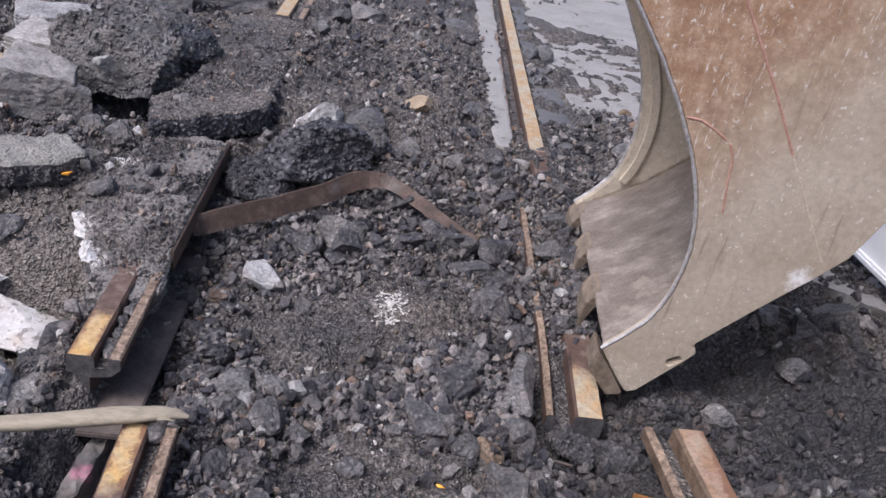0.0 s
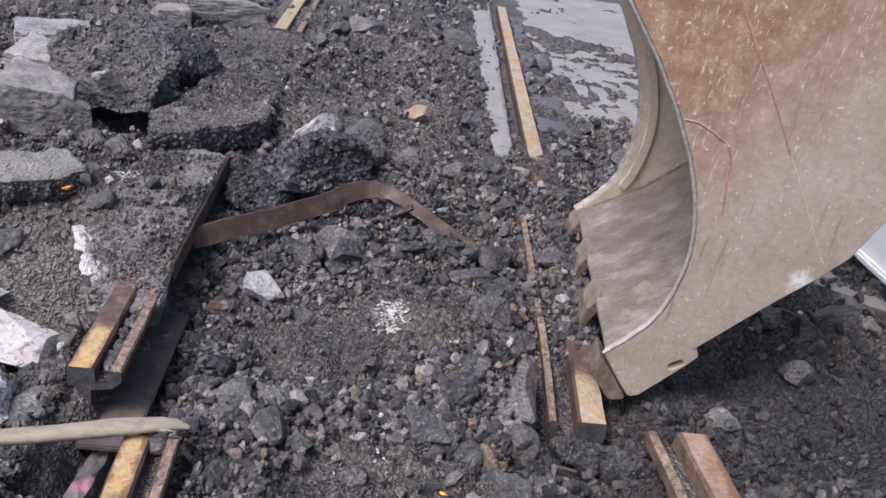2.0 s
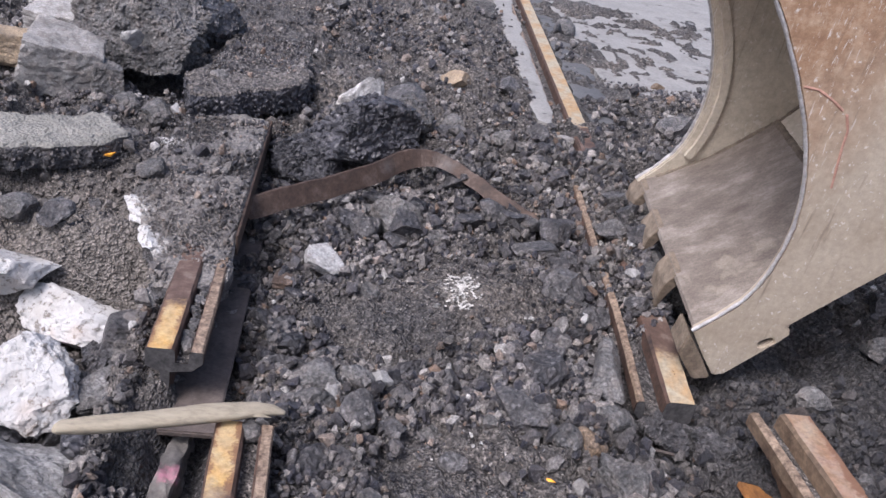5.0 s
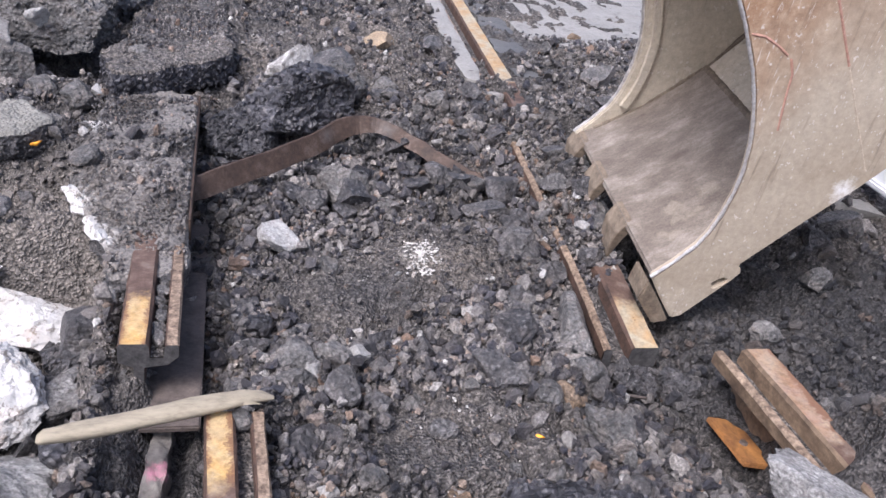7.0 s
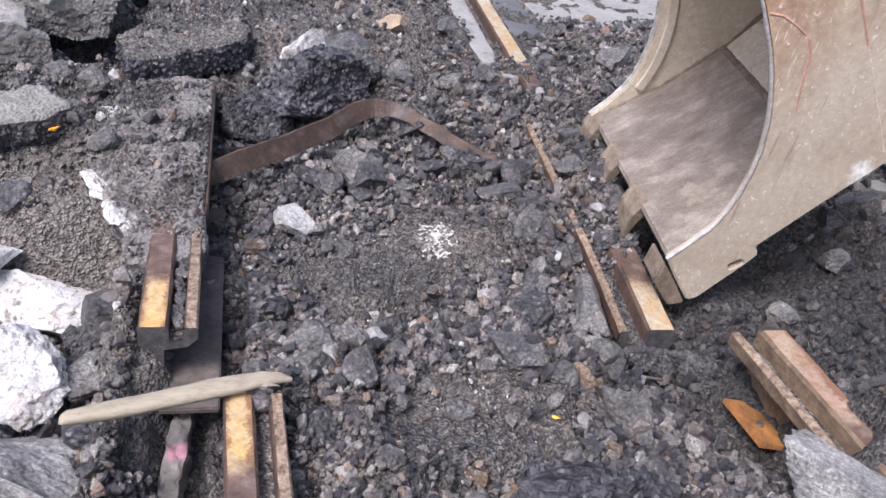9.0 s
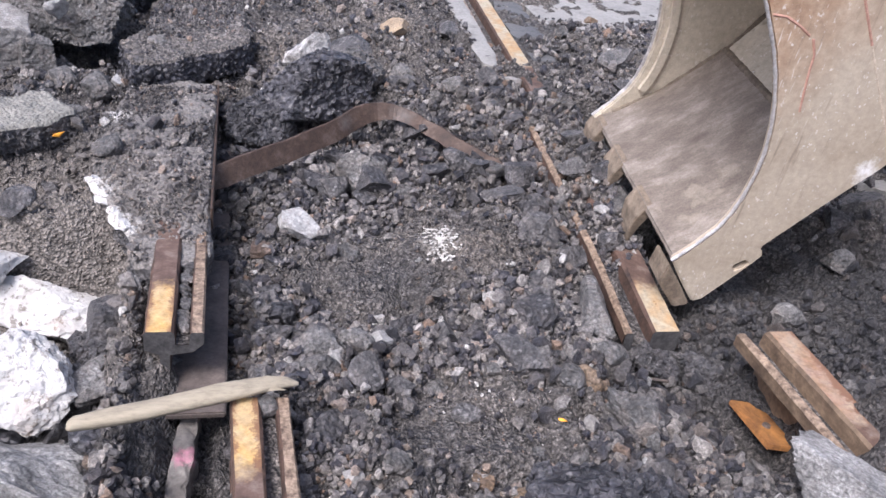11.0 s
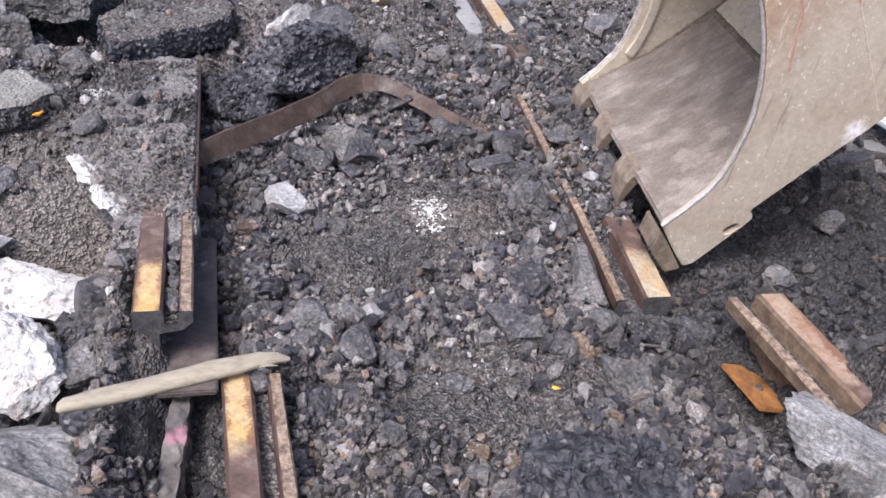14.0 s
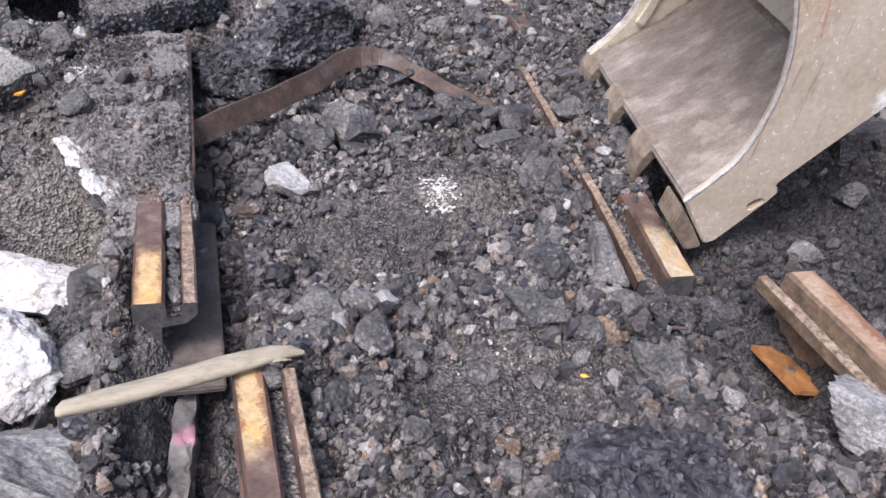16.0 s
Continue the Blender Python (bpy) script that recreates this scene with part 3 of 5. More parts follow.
pave = slab("pavement", [(0.845, 3.72), (0.85, 4.2), (0.87, 4.75), (0.94, 6.0), (1.0, 7.2), (3.2, 7.2), (3.2, 2.0), (1.62, 2.15), (1.32, 2.36), (1.22, 2.62), (1.26, 3.0), (1.15, 3.45), (0.98, 3.66)],
            lambda x, y: 0.004 + 0 * x, 0.10, M_CONC, 0.022, 0.03, 0.003, 2, 0)
tagged(pave, "grey concrete pavement with a broken muddy edge", "pavement", kind="structure")
sill = slab("trim", [(0.66, 3.25), (0.695, 3.75), (0.762, 4.75), (0.845, 6.0), (0.93, 6.0), (0.865, 4.75), (0.84, 3.74), (0.77, 3.25)], lambda x, y: -0.004 + 0 * x, 0.08, M_CONC_DARK, 0.014, 0.012, 0.002, 5, 0)
tagged(sill, "dark worn concrete band beside the rail head", "trim", kind="structure")
strip = slab("trim", [(0.445, 3.16), (0.512, 3.12), (0.70, 6.0), (0.59, 6.0)], lambda x, y: 0.012 + 0 * x, 0.08, M_CONC, 0.011, 0.012, 0.002, 4, 0)
tagged(strip, "narrow concrete strip beside the rail groove", "trim", kind="structure")

crust = slab("asphalt_crust", [(-0.445, 2.77), (-0.443, 2.3), (-0.440, 1.90), (-0.47, 1.87), (-0.53, 1.85), (-0.585, 1.855), (-0.598, 1.93), (-0.622, 1.99), (-0.66, 2.06), (-0.70, 2.14), (-0.712, 2.25), (-0.715, 2.40), (-0.70, 2.52), (-0.68, 2.77)],
             lambda x, y: 0.024 - 0.006 * smooth(-0.64, -0.74, x) - 0.036 * smooth(2.18, 1.92, y), 0.05, M_CRUST, 0.007, 0.010, 0.008, 6, 2, M_DARK, -0.45)
tagged(crust, "long broken asphalt crust lying over the rail", "asphalt slab")
ledge = slab("asphalt_slab", [(-0.668, 2.70), (-0.61, 2.725), (-0.50, 2.80), (-0.37, 2.895), (-0.352, 2.985), (-0.45, 3.0), (-0.60, 2.88), (-0.685, 2.80)],
             lambda x, y: 0.098 + 0.02 * (x + 0.5) + 0.05 * (y - 2.8), 0.078, M_SOIL, 0.008, 0.014, 0.007, 9, 3, M_BLACK)
tagged(ledge, "thick broken asphalt piece with a black crumbly edge", "asphalt slab")
field = slab("asphalt_slab", [(-0.69, 2.80), (-0.62, 2.835), (-0.48, 2.94), (-0.35, 3.06), (-0.38, 3.5), (-0.42, 4.2), (-0.45, 4.45), (-0.72, 4.45), (-0.71, 4.2), (-0.655, 3.3), (-0.66, 3.12), (-0.73, 2.98)],
             lambda x, y: 0.092 - 0.055 * smooth(2.95, 3.6, y) + 0.03 * (x + 0.5), 0.11, M_SOIL, 0.010, 0.03, 0.010, 8, 3, M_BLACK)
tagged(field, "raised remnant of dark asphalt paving with a jagged edge", "asphalt slab")


# ---- rails ----
PROFILE = [(0.004, 0), (0.047, 0), (0.052, -0.005), (0.054, -0.030), (0.077, -0.030), (0.079, -0.008), (0.082, -0.003), (0.100, -0.003), (0.103, -0.008), (0.103, -0.028), (0.084, -0.046),
           (0.044, -0.052), (0.042, -0.135), (0.070, -0.150), (0.070, -0.162), (0.0, -0.162), (0.0, -0.150), (0.028, -0.135), (0.026, -0.052), (0.0, -0.040), (0.0, -0.005)]


def rail(name, path, mirror, label, scale=1.0, top_mat=None, side_mat=None):
    """A grooved tram rail swept along its running edge; path holds x, y, z of the head's outer top edge."""
    s = -1 if mirror else 1
    shape = [(px + (0.009 if mirror and k in (4, 5, 6) else 0), pz) for k, (px, pz) in enumerate(PROFILE)]
    th = holder(name, Matrix.Translation(path[0]), label, "tram rail", "cut tram rails")
    bm = bmesh.new()
    rings = []
    pts = []
    for (x0, y0, z0), (x1, y1, z1) in zip(path, path[1:]):
        n = max(2, int(abs(y1 - y0) / 0.03))
        pts += [(x0 + (x1 - x0) * t / n, y0 + (y1 - y0) * t / n, z0 + (z1 - z0) * t / n) for t in range(n)]
    pts.append(path[-1])
    ox, oy, oz = path[0]
    for i, (x, y, z) in enumerate(pts):
        w = 0.0012
        rings.append([bm.verts.new((x - ox + s * px * scale + w * vnoise(y * 40, k * 3.1, 2), y - oy + (0.003 * vnoise(k * 2.3, 1.7, 4) if i in (0,) else 0), z - oz + pz * scale + 0.7 * w * vnoise(y * 30, k * 1.7, 6))) for k, (px, pz) in enumerate(shape)])
    for a, b in zip(rings, rings[1:]):
        for k in range(len(PROFILE)):
            f = (a[k], a[(k + 1) % len(PROFILE)], b[(k + 1) % len(PROFILE)], b[k])
            fc = bm.faces.new(f if mirror else f[::-1])
            fc.material_index = 1 if k == 0 else 2 if k in (6, 7) else 3 if k == 3 else 0
    bmesh.ops.recalc_face_normals(bm, faces=bm.faces)
    body = part("rail_body", bm, side_mat or M_RAILSIDE, th)
    body.data.materials.append(top_mat or M_RAIL)
    body.data.materials.append(M_LIPTOP)
    body.data.materials.append(M_SOIL)
    for ring, d in ((pts[0], -0.001), (pts[-1], 0.001)):
        bm = bmesh.new()
        x, y, z = ring
        vs = [bm.verts.new((x - ox + s * px * scale, y - oy + d, z - oz + pz * scale)) for px, pz in shape]
        es = [bm.edges.new((vs[k], vs[(k + 1) % len(vs)])) for k in range(len(vs))]
        bmesh.ops.triangle_fill(bm, edges=es, use_beauty=True)
        part("cut_face", bm, M_CUT, th, "grey torch-cut steel end")
    return th


rail("tram_rail", [(-0.547, 1.62, 0.0), (-0.552, 2.0, -0.002), (-0.552, 3.0, -0.005), (-0.552, 4.55, -0.03)], False, "cut grooved tram rail with worn ochre head under asphalt")
rail("tram_rail", [(-0.535, 4.47, 0.05), (-0.50, 6.8, 0.05)], False, "grooved tram rail with worn pale head among rubble", 1.4, M_RAIL_PALE)
rail("tram_rail", [(-0.398, 1.475, -0.03), (-0.392, 1.25, -0.03), (-0.385, 0.8, -0.035)], False, "short cut rail end with ochre head in the pit", 0.95, M_RAIL_NEAR)
rail("tram_rail", [(0.585, 1.742, -0.112), (0.603, 2.0, -0.085), (0.625, 2.7, -0.022), (0.640, 3.15, 0.004), (0.84, 6.2, 0.015)], True, "bent grooved tram rail partly buried in rubble", 1.3, M_RAIL_FAR)
rail("tram_rail", [(0.735, 1.590, 0.0), (0.752, 1.25, -0.005), (0.77, 0.9, -0.01)], True, "cut rail end with yellow rust beside a hole", 1.22, M_RAIL_TAN, M_TANSIDE)


def box_bm(bm, x0, x1, y0, y1, z0, z1, bevel=0.0):
    vs = [bm.verts.new((x, y, z)) for z in (z0, z1) for x, y in ((x0, y0), (x1, y0), (x1, y1), (x0, y1))]
    fs = [bm.faces.new([vs[i] for i in q]) for q in ((3, 2, 1, 0), (4, 5, 6, 7), (0, 1, 5, 4), (1, 2, 6, 5), (2, 3, 7, 6), (3, 0, 4, 7))]
    if bevel:
        es = list({e for fc in fs for e in fc.edges})
        bmesh.ops.bevel(bm, geom=es, offset=bevel, segments=2, affect="EDGES")
    return vs


# steel edge holding the crust
bm = bmesh.new()
box_bm(bm, -0.4445, -0.4395, 2.03, 2.77, -0.030, 0.022, 0.0015)
guard = part("steel_edge", bm, M_RUST)
tagged(guard, "thin rusted steel edge along the asphalt crust", "steel strip")

# dark flat plate left under the rail
bm = bmesh.new()
box_bm(bm, -0.51, -0.405, 1.54, 2.45, -0.135, -0.122, 0.003)
plate = part("steel_plate", bm, M_DARKSTEEL)
tagged(plate, "dark soiled flat steel plate beneath the rail", "steel plate")

# rusty fishplate in the hole
bm = bmesh.new()
box_bm(bm, -0.036, 0.036, -0.075, 0.075, -0.006, 0.006, 0.002)
fish = part("fishplate", bm, M_ORANGE)
fish.matrix_world = pose(0.645, 1.468, -0.145, -6, 10, -2)
tagged(fish, "orange rusted steel fishplate with a bolt hole", "fishplate")
bm = bmesh.new()
bmesh.ops.create_cone(bm, cap_ends=True, segments=14, radius1=0.009, radius2=0.008, depth=0.006)
hole = part("bolt", bm, M_DARKSTEEL, fish, "dark bolt head")
hole.location = (0.0, -0.01, 0.008)


# bent flat bar
def ribbon(name, path, height, thick, material):
    bm = bmesh.new()
    P = [Vector(p) for p in path]
    fine = []
    for i in range(len(P) - 1):
        p0, p1, p2, p3 = P[max(i - 1, 0)], P[i], P[i + 1], P[min(i + 2, len(P) - 1)]
        for t in np.linspace(0, 1, 9)[:-1]:
            fine.append(0.5 * (2 * p1 + (p2 - p0) * t + (2 * p0 - 5 * p1 + 4 * p2 - p3) * t * t + (3 * p1 - p0 - 3 * p2 + p3) * t ** 3))
    fine.append(P[-1])
    rings = []
    for i, p in enumerate(fine):
        d = (fine[min(i + 1, len(fine) - 1)] - fine[max(i - 1, 0)])
        d.z = 0
        d.normalize()
        n = Vector((-d.y, d.x, 0)) * thick / 2
        lean = Vector((-d.y, d.x, 0)) * 0.012
        p = p + n * (0.7 * vnoise(i * 0.45, 3.0, 5)) + Vector((0, 0, 0.003 * vnoise(i * 0.6, 1.0, 8)))
        top = p + lean
        low = p - Vector((0, 0, height * (1 - 0.4 * float(smooth(-0.06, 0.10, p.x))))) - lean
        b = 0.0015
        rings.append([bm.verts.new(q) for q in (low - n, low + n, top + n - Vector((0, 0, b)), top + n * 0.4, top - n * 0.4, top - n - Vector((0, 0, b)))])
    for a, b in zip(rings, rings[1:]):
        for k in range(6):
            bm.faces.new((a[k], a[(k + 1) % 6], b[(k + 1) % 6], b[k]))
    bm.faces.new(rings[0]), bm.faces.new(rings[-1][::-1])
    bmesh.ops.recalc_face_normals(bm, faces=bm.faces)
    return part(name, bm, material, None, "", False)


bar = ribbon("steel_strip", [(-0.45, 2.265, 0.0), (-0.33, 2.36, 0.008), (-0.14, 2.52, 0.022), (-0.045, 2.61, 0.04), (0.05, 2.63, 0.04), (0.14, 2.585, 0.015), (0.225, 2.505, -0.008), (0.33, 2.425, -0.036)], 0.052, 0.007, strip_material())
tagged(bar, "bent brown rusted steel strip standing on edge", "steel strip")

# ---- excavator bucket ----
bucket = holder("excavator_bucket", pose(0.65, 1.82, 0.0, 5.5, 0, -4), "mud-caked steel excavator bucket with teeth resting on rubble", "excavator bucket")
WIDTH = 0.70
FRONT = [(-0.002, -0.095), (-0.045, -0.04), (-0.088, 0.022), (-0.046, 0.067), (-0.009, 0.116), (0.008, 0.155), (0.019, 0.199), (0.026, 0.255), (0.026, 0.311), (0.017, 0.370), (0.002, 0.425), (-0.018, 0.478), (-0.041, 0.528), (-0.09, 0.612), (-0.15, 0.70), (-0.23, 0.80), (-0.32, 0.90)]
BACK = [(-0.30, 0.97), (-0.10, 0.99), (0.12, 0.97), (0.30, 0.90), (0.385, 0.78), (0.415, 0.62), (0.400, 0.47), (0.355, 0.352), (0.300, 0.284), (0.257, 0.238), (0.214, 0.190), (0.110, 0.068)]
HEEL = [(0.119, 0.060), (0.124, 0.046), (0.108, 0.022), (0.021, -0.086)]


def plate_bm(outline, y0, y1, hole=None, bevel=0.004):
    bm = bmesh.new()
    loops = [outline] + ([hole] if hole else [])
    es = []
    for lp in loops:
        vs = [bm.verts.new((x, y0, z)) for x, z in lp]
        es += [bm.edges.new((vs[i], vs[(i + 1) % len(vs)])) for i in range(len(vs))]
    fs = [g for g in bmesh.ops.triangle_fill(bm, edges=es, use_beauty=True)["geom"] if isinstance(g, bmesh.types.BMFace)]
    ext = bmesh.ops.extrude_face_region(bm, geom=fs)["geom"]
    bmesh.ops.translate(bm, verts=[g for g in ext if isinstance(g, bmesh.types.BMVert)], vec=(0, y1 - y0, 0))
    bmesh.ops.recalc_face_normals(bm, faces=bm.faces)
    if bevel:
        sharp = [e for e in bm.edges if len(e.link_faces) == 2 and e.calc_face_angle(0) > 1.0]
        bmesh.ops.bevel(bm, geom=sharp, offset=bevel, segments=2, affect="EDGES")
    return bm


SLOT = [(0.080 + 0.81 * u - 0.59 * v, 0.018 + 0.59 * u + 0.81 * v) for u, v in ((0.0165 * math.copysign(abs(math.cos(a)) ** 0.6, math.cos(a)), 0.0075 * math.copysign(abs(math.sin(a)) ** 0.6, math.sin(a))) for a in np.linspace(0, 2 * math.pi, 21)[:-1])]
near_side = part("side_plate", plate_bm(FRONT + BACK + HEEL, 0.0, 0.022, SLOT), M_SIDE, bucket, "tan mud and rust covered side plate")
far_side = part("side_plate", plate_bm(FRONT + BACK + HEEL, WIDTH - 0.022, WIDTH), M_SHELL, bucket)
# dark box added behind the slot, its colour standing for shade in the hole
bm = bmesh.new()
box_bm(bm, 0.052, 0.112, 0.016, 0.0215, -0.004, 0.056, 0.001)
part("slot_dirt", bm, M_GAP, near_side, "dark patch added behind the slot for the hole's shade")
CORNER = plate_bm([(-0.094, 0.016), (-0.102, -0.040), (-0.046, -0.110), (-0.008, -0.100), (-0.048, -0.043)], -0.004, 0.080, None, 0.004)
part("corner_tooth", CORNER, M_TOOTH, bucket, "worn corner tooth")


def shell_bm(line, thick, y0, y1, rows=1):
    """A bent plate: the line of x, z swept across the bucket."""
    bm = bmesh.new()
    L = [Vector((x, z)) for x, z in line]
    inner = []
    for i, p in enumerate(L):
        d = (L[min(i + 1, len(L) - 1)] - L[max(i - 1, 0)]).normalized()
        inner.append(p + Vector((-d.y, d.x)) * thick)
    sec = [(p.x, p.y) for p in L] + [(p.x, p.y) for p in inner[::-1]]
    a = [bm.verts.new((x, y0, z)) for x, z in sec]
    b = [bm.verts.new((x, y1, z)) for x, z in sec]
    n = len(sec)
    for k in range(n):
        bm.faces.new((a[k], a[(k + 1) % n], b[(k + 1) % n], b[k]))
    h = len(L)
    for s in (a, b):
        for k in range(h - 1):
            bm.faces.new((s[k], s[k + 1], s[n - 2 - k], s[n - 1 - k]))
    bmesh.ops.recalc_face_normals(bm, faces=bm.faces)
    return bm


floor_line = [(-0.068, 0.004), (-0.01, 0.036), (0.10, 0.110), (0.19, 0.190), (0.245, 0.247)]
floor_plate = part("floor_plate", shell_bm(floor_line, 0.024, 0.0225, WIDTH - 0.0225), M_INNER, bucket, "scraped muddy inner floor plate")
back_line = [(0.245, 0.248), (0.295, 0.312), (0.345, 0.375), (0.39, 0.47), (0.405, 0.62), (0.376, 0.775), (0.295, 0.89), (0.12, 0.96), (-0.10, 0.98), (-0.30, 0.96)]
part("back_plate", shell_bm(back_line, 0.018, 0.0225, WIDTH - 0.0225), M_SHELL, bucket, "curved muddy back plate")
part("wear_plate", shell_bm([(0.125, 0.066), (0.205, 0.166), (0.25, 0.236), (0.30, 0.302)], -0.014, 0.06, WIDTH - 0.06), M_SHELL, bucket)


def bead_bm(path, r, wave=0.25):
    bm = bmesh.new()
    P = [Vector(p) for p in path]
    rings = []
    k = 0
    for i in range(len(P) - 1):
        n = max(2, int((P[i + 1] - P[i]).length / 0.012))
        for t in range(n + (i == len(P) - 2)):
            p = P[i].lerp(P[i + 1], t / n)
            d = (P[i + 1] - P[i]).normalized()
            u = d.orthogonal().normalized()
            v = d.cross(u)
            rr = r * (1 + wave * (0.6 * math.sin(k * 2.4) + 0.4 * math.sin(k * 0.9)))
            rings.append([bm.verts.new(p + (u * math.cos(a) + v * math.sin(a)) * rr) for a in np.linspace(0, 2 * math.pi, 9)[:-1]])
            k += 1
    for a, b in zip(rings, rings[1:]):
        for j in range(8):
            bm.faces.new((a[j], a[(j + 1) % 8], b[(j + 1) % 8], b[j]))
    bm.faces.new(rings[0]), bm.faces.new(rings[-1][::-1])
    bmesh.ops.recalc_face_normals(bm, faces=bm.faces)
    return bm


part("weld_seam", bead_bm([(0.232, 0.03, 0.262), (0.232, WIDTH - 0.03, 0.262)], 0.010, 0.15), M_GAP, floor_plate, "dark oily seam between floor and back")
part("weld_seam", bead_bm([(-0.04, WIDTH - 0.026, 0.044), (0.09, WIDTH - 0.026, 0.126), (0.225, WIDTH - 0.026, 0.255)], 0.007), M_GAP, floor_plate, "dark seam along the inner side")
part("weld_seam", bead_bm([(0.24, WIDTH - 0.026, 0.262), (0.33, WIDTH - 0.026, 0.395)], 0.007), M_GAP, floor_plate, "dark seam along the inner side")
part("weld_bead", bead_bm([(-0.075, 0.002, 0.60), (-0.045, 0.002, 0.598), (-0.01, 0.002, 0.582), (0.025, 0.002, 0.56), (0.04, 0.002, 0.53), (0.045, 0.002, 0.49), (0.06, 0.0025, 0.41)], 0.0036, 0.10), M_WELD, near_side, "red painted weld bead")
part("weld_bead", bead_bm([(-0.06, 0.002, 0.86), (0.0, 0.002, 0.775), (0.07, 0.002, 0.68), (0.15, 0.002, 0.56)], 0.0036, 0.10), M_WELD, near_side, "red painted weld bead")
part("weld_bead", bead_bm([(0.15, 0.002, 0.56), (0.30, 0.002, 0.335)], 0.0030, 0.10), M_WELD_TAN, near_side, "muddy weld bead")
edge = [(x - 0.0015, z) for x, z in FRONT[2:]]
part("worn_edge", bead_bm([(x, 0.003, z) for x, z in edge], 0.0038), M_EDGE, near_side, "bright worn steel edge")
part("worn_edge", bead_bm([(x, WIDTH - 0.008, z) for x, z in edge], 0.005), M_EDGE, far_side, "bright worn steel edge")
rib = [(x + 0.045, z) for x, z in FRONT[4:]]
part("stiffener", shell_bm(rib, 0.022, WIDTH - 0.034, WIDTH - 0.022), M_SHELL, far_side)
cutting_edge = part("cutting_edge", bead_bm([(-0.070, 0.024, 0.014), (-0.070, WIDTH - 0.024, 0.014)], 0.0095, 0.12), M_INNER, bucket, "worn cutting edge")


def tooth_bm():
    """A tapering tooth on its adapter: wide root on the lip, chisel tip below."""
    secs = [((-0.030, 0.040), 0.040, 0.012), ((-0.062, 0.024), 0.048, 0.030), ((-0.084, -0.016), 0.045, 0.030), ((-0.090, -0.056), 0.036, 0.022), ((-0.088, -0.100), 0.024, 0.008)]
    bm = bmesh.new()
    rings = []
    d = Vector((-0.93, 0.36))
    for (x, z), hw, hd in secs:
        rings.append([bm.verts.new((x + sx * d.x * hd / 2, sy * hw, z + sx * d.y * hd / 2)) for sx, sy in ((-1, -1), (1, -1), (1, 1), (-1, 1))])
    for a, b in zip(rings, rings[1:]):
        for k in range(4):
            bm.faces.new((a[k], a[(k + 1) % 4], b[(k + 1) % 4], b[k]))
    bm.faces.new(rings[0]), bm.faces.new(rings[-1][::-1])
    bmesh.ops.recalc_face_normals(bm, faces=bm.faces)
    bmesh.ops.bevel(bm, geom=list(bm.edges), offset=0.003, segments=1, affect="EDGES")
    return bm


for yl in (0.262, 0.467, 0.662):
    th = part("tooth", tooth_bm(), M_TOOTH, cutting_edge, "worn steel tooth")
    th.location = (0.0, yl, 0.0)

# ---- barrier ----
barrier = holder("barrier", pose(1.50, 2.5, 0.0), "white plastic pedestrian barrier on a grey rubber foot", "barrier")
y0, y1 = -1.2, 0.75
slots = [(y, 0.165) for y in np.arange(y0 + 0.1, y1, 0.27)]


def beam_bm():
    bm = bmesh.new()
    out = [(y0, 0.075), (y1, 0.075), (y1, 0.235), (y0, 0.235)]
    es = []
    for lp in [out] + [[(cy + 0.014 * math.cos(a), cz + 0.028 * math.sin(a)) for a in np.linspace(0, 2 * math.pi, 13)[:-1]] for cy, cz in slots]:
        vs = [bm.verts.new((0.0, a, b)) for a, b in lp]
        es += [bm.edges.new((vs[i], vs[(i + 1) % len(vs)])) for i in range(len(vs))]
    fs = [g for g in bmesh.ops.triangle_fill(bm, edges=es, use_beauty=True)["geom"] if isinstance(g, bmesh.types.BMFace)]
    ext = bmesh.ops.extrude_face_region(bm, geom=fs)["geom"]
    bmesh.ops.translate(bm, verts=[g for g in ext if isinstance(g, bmesh.types.BMVert)], vec=(0.03, 0, 0))
    bmesh.ops.recalc_face_normals(bm, faces=bm.faces)
    return bm


part("lower_beam", beam_bm(), M_BARRIER, barrier, "slotted lower beam")
for z0, z1, name in ((0.055, 0.080, "bottom_rail"), (0.225, 0.262, "top_rail")):
    bm = bmesh.new()
    box_bm(bm, -0.018, 0.045, y0, y1, z0, z1, 0.007)
    part(name, bm, M_BARRIER, barrier)
for y in np.arange(y0 + 0.08, y1, 0.155):
    bm = bmesh.new()
    prof = [(0.040, 0.262), (0.040, 0.285), (0.027, 0.31), (0.025, 0.60), (0.025, 0.96)]
    rings = [[bm.verts.new((0.014 + r * 0.75 * math.cos(a), y + r * math.sin(a), z)) for a in np.linspace(0, 2 * math.pi, 17)[:-1]] for r, z in prof]
    for a, b in zip(rings, rings[1:]):
        for k in range(16):
            bm.faces.new((a[k], a[(k + 1) % 16], b[(k + 1) % 16], b[k]))
    bm.faces.new(rings[-1])
    bmesh.ops.recalc_face_normals(bm, faces=bm.faces)
    part("post", bm, M_BARRIER, barrier, "", True)
bm = bmesh.new()
box_bm(bm, -0.02, 0.05, y0, y1, 0.955, 1.02, 0.01)
part("handrail", bm, M_BARRIER, barrier)
bm = bmesh.new()
box_bm(bm, -0.20, 0.20, 0.22, 0.48, 0.0, 0.075, 0.012)
foot = part("foot", bm, M_RUBBER, barrier, "grey rubber foot block")
back_barrier = holder("barrier", pose(2.0, 2.75, 0.0, 0, 0, -6), "white barrier with a red and white reflective board", "barrier")
bm = bmesh.new()
box_bm(bm, -0.01, 0.02, -0.9, 0.9, 0.05, 0.62, 0.006)
part("board", bm, M_BARRIER, back_barrier)
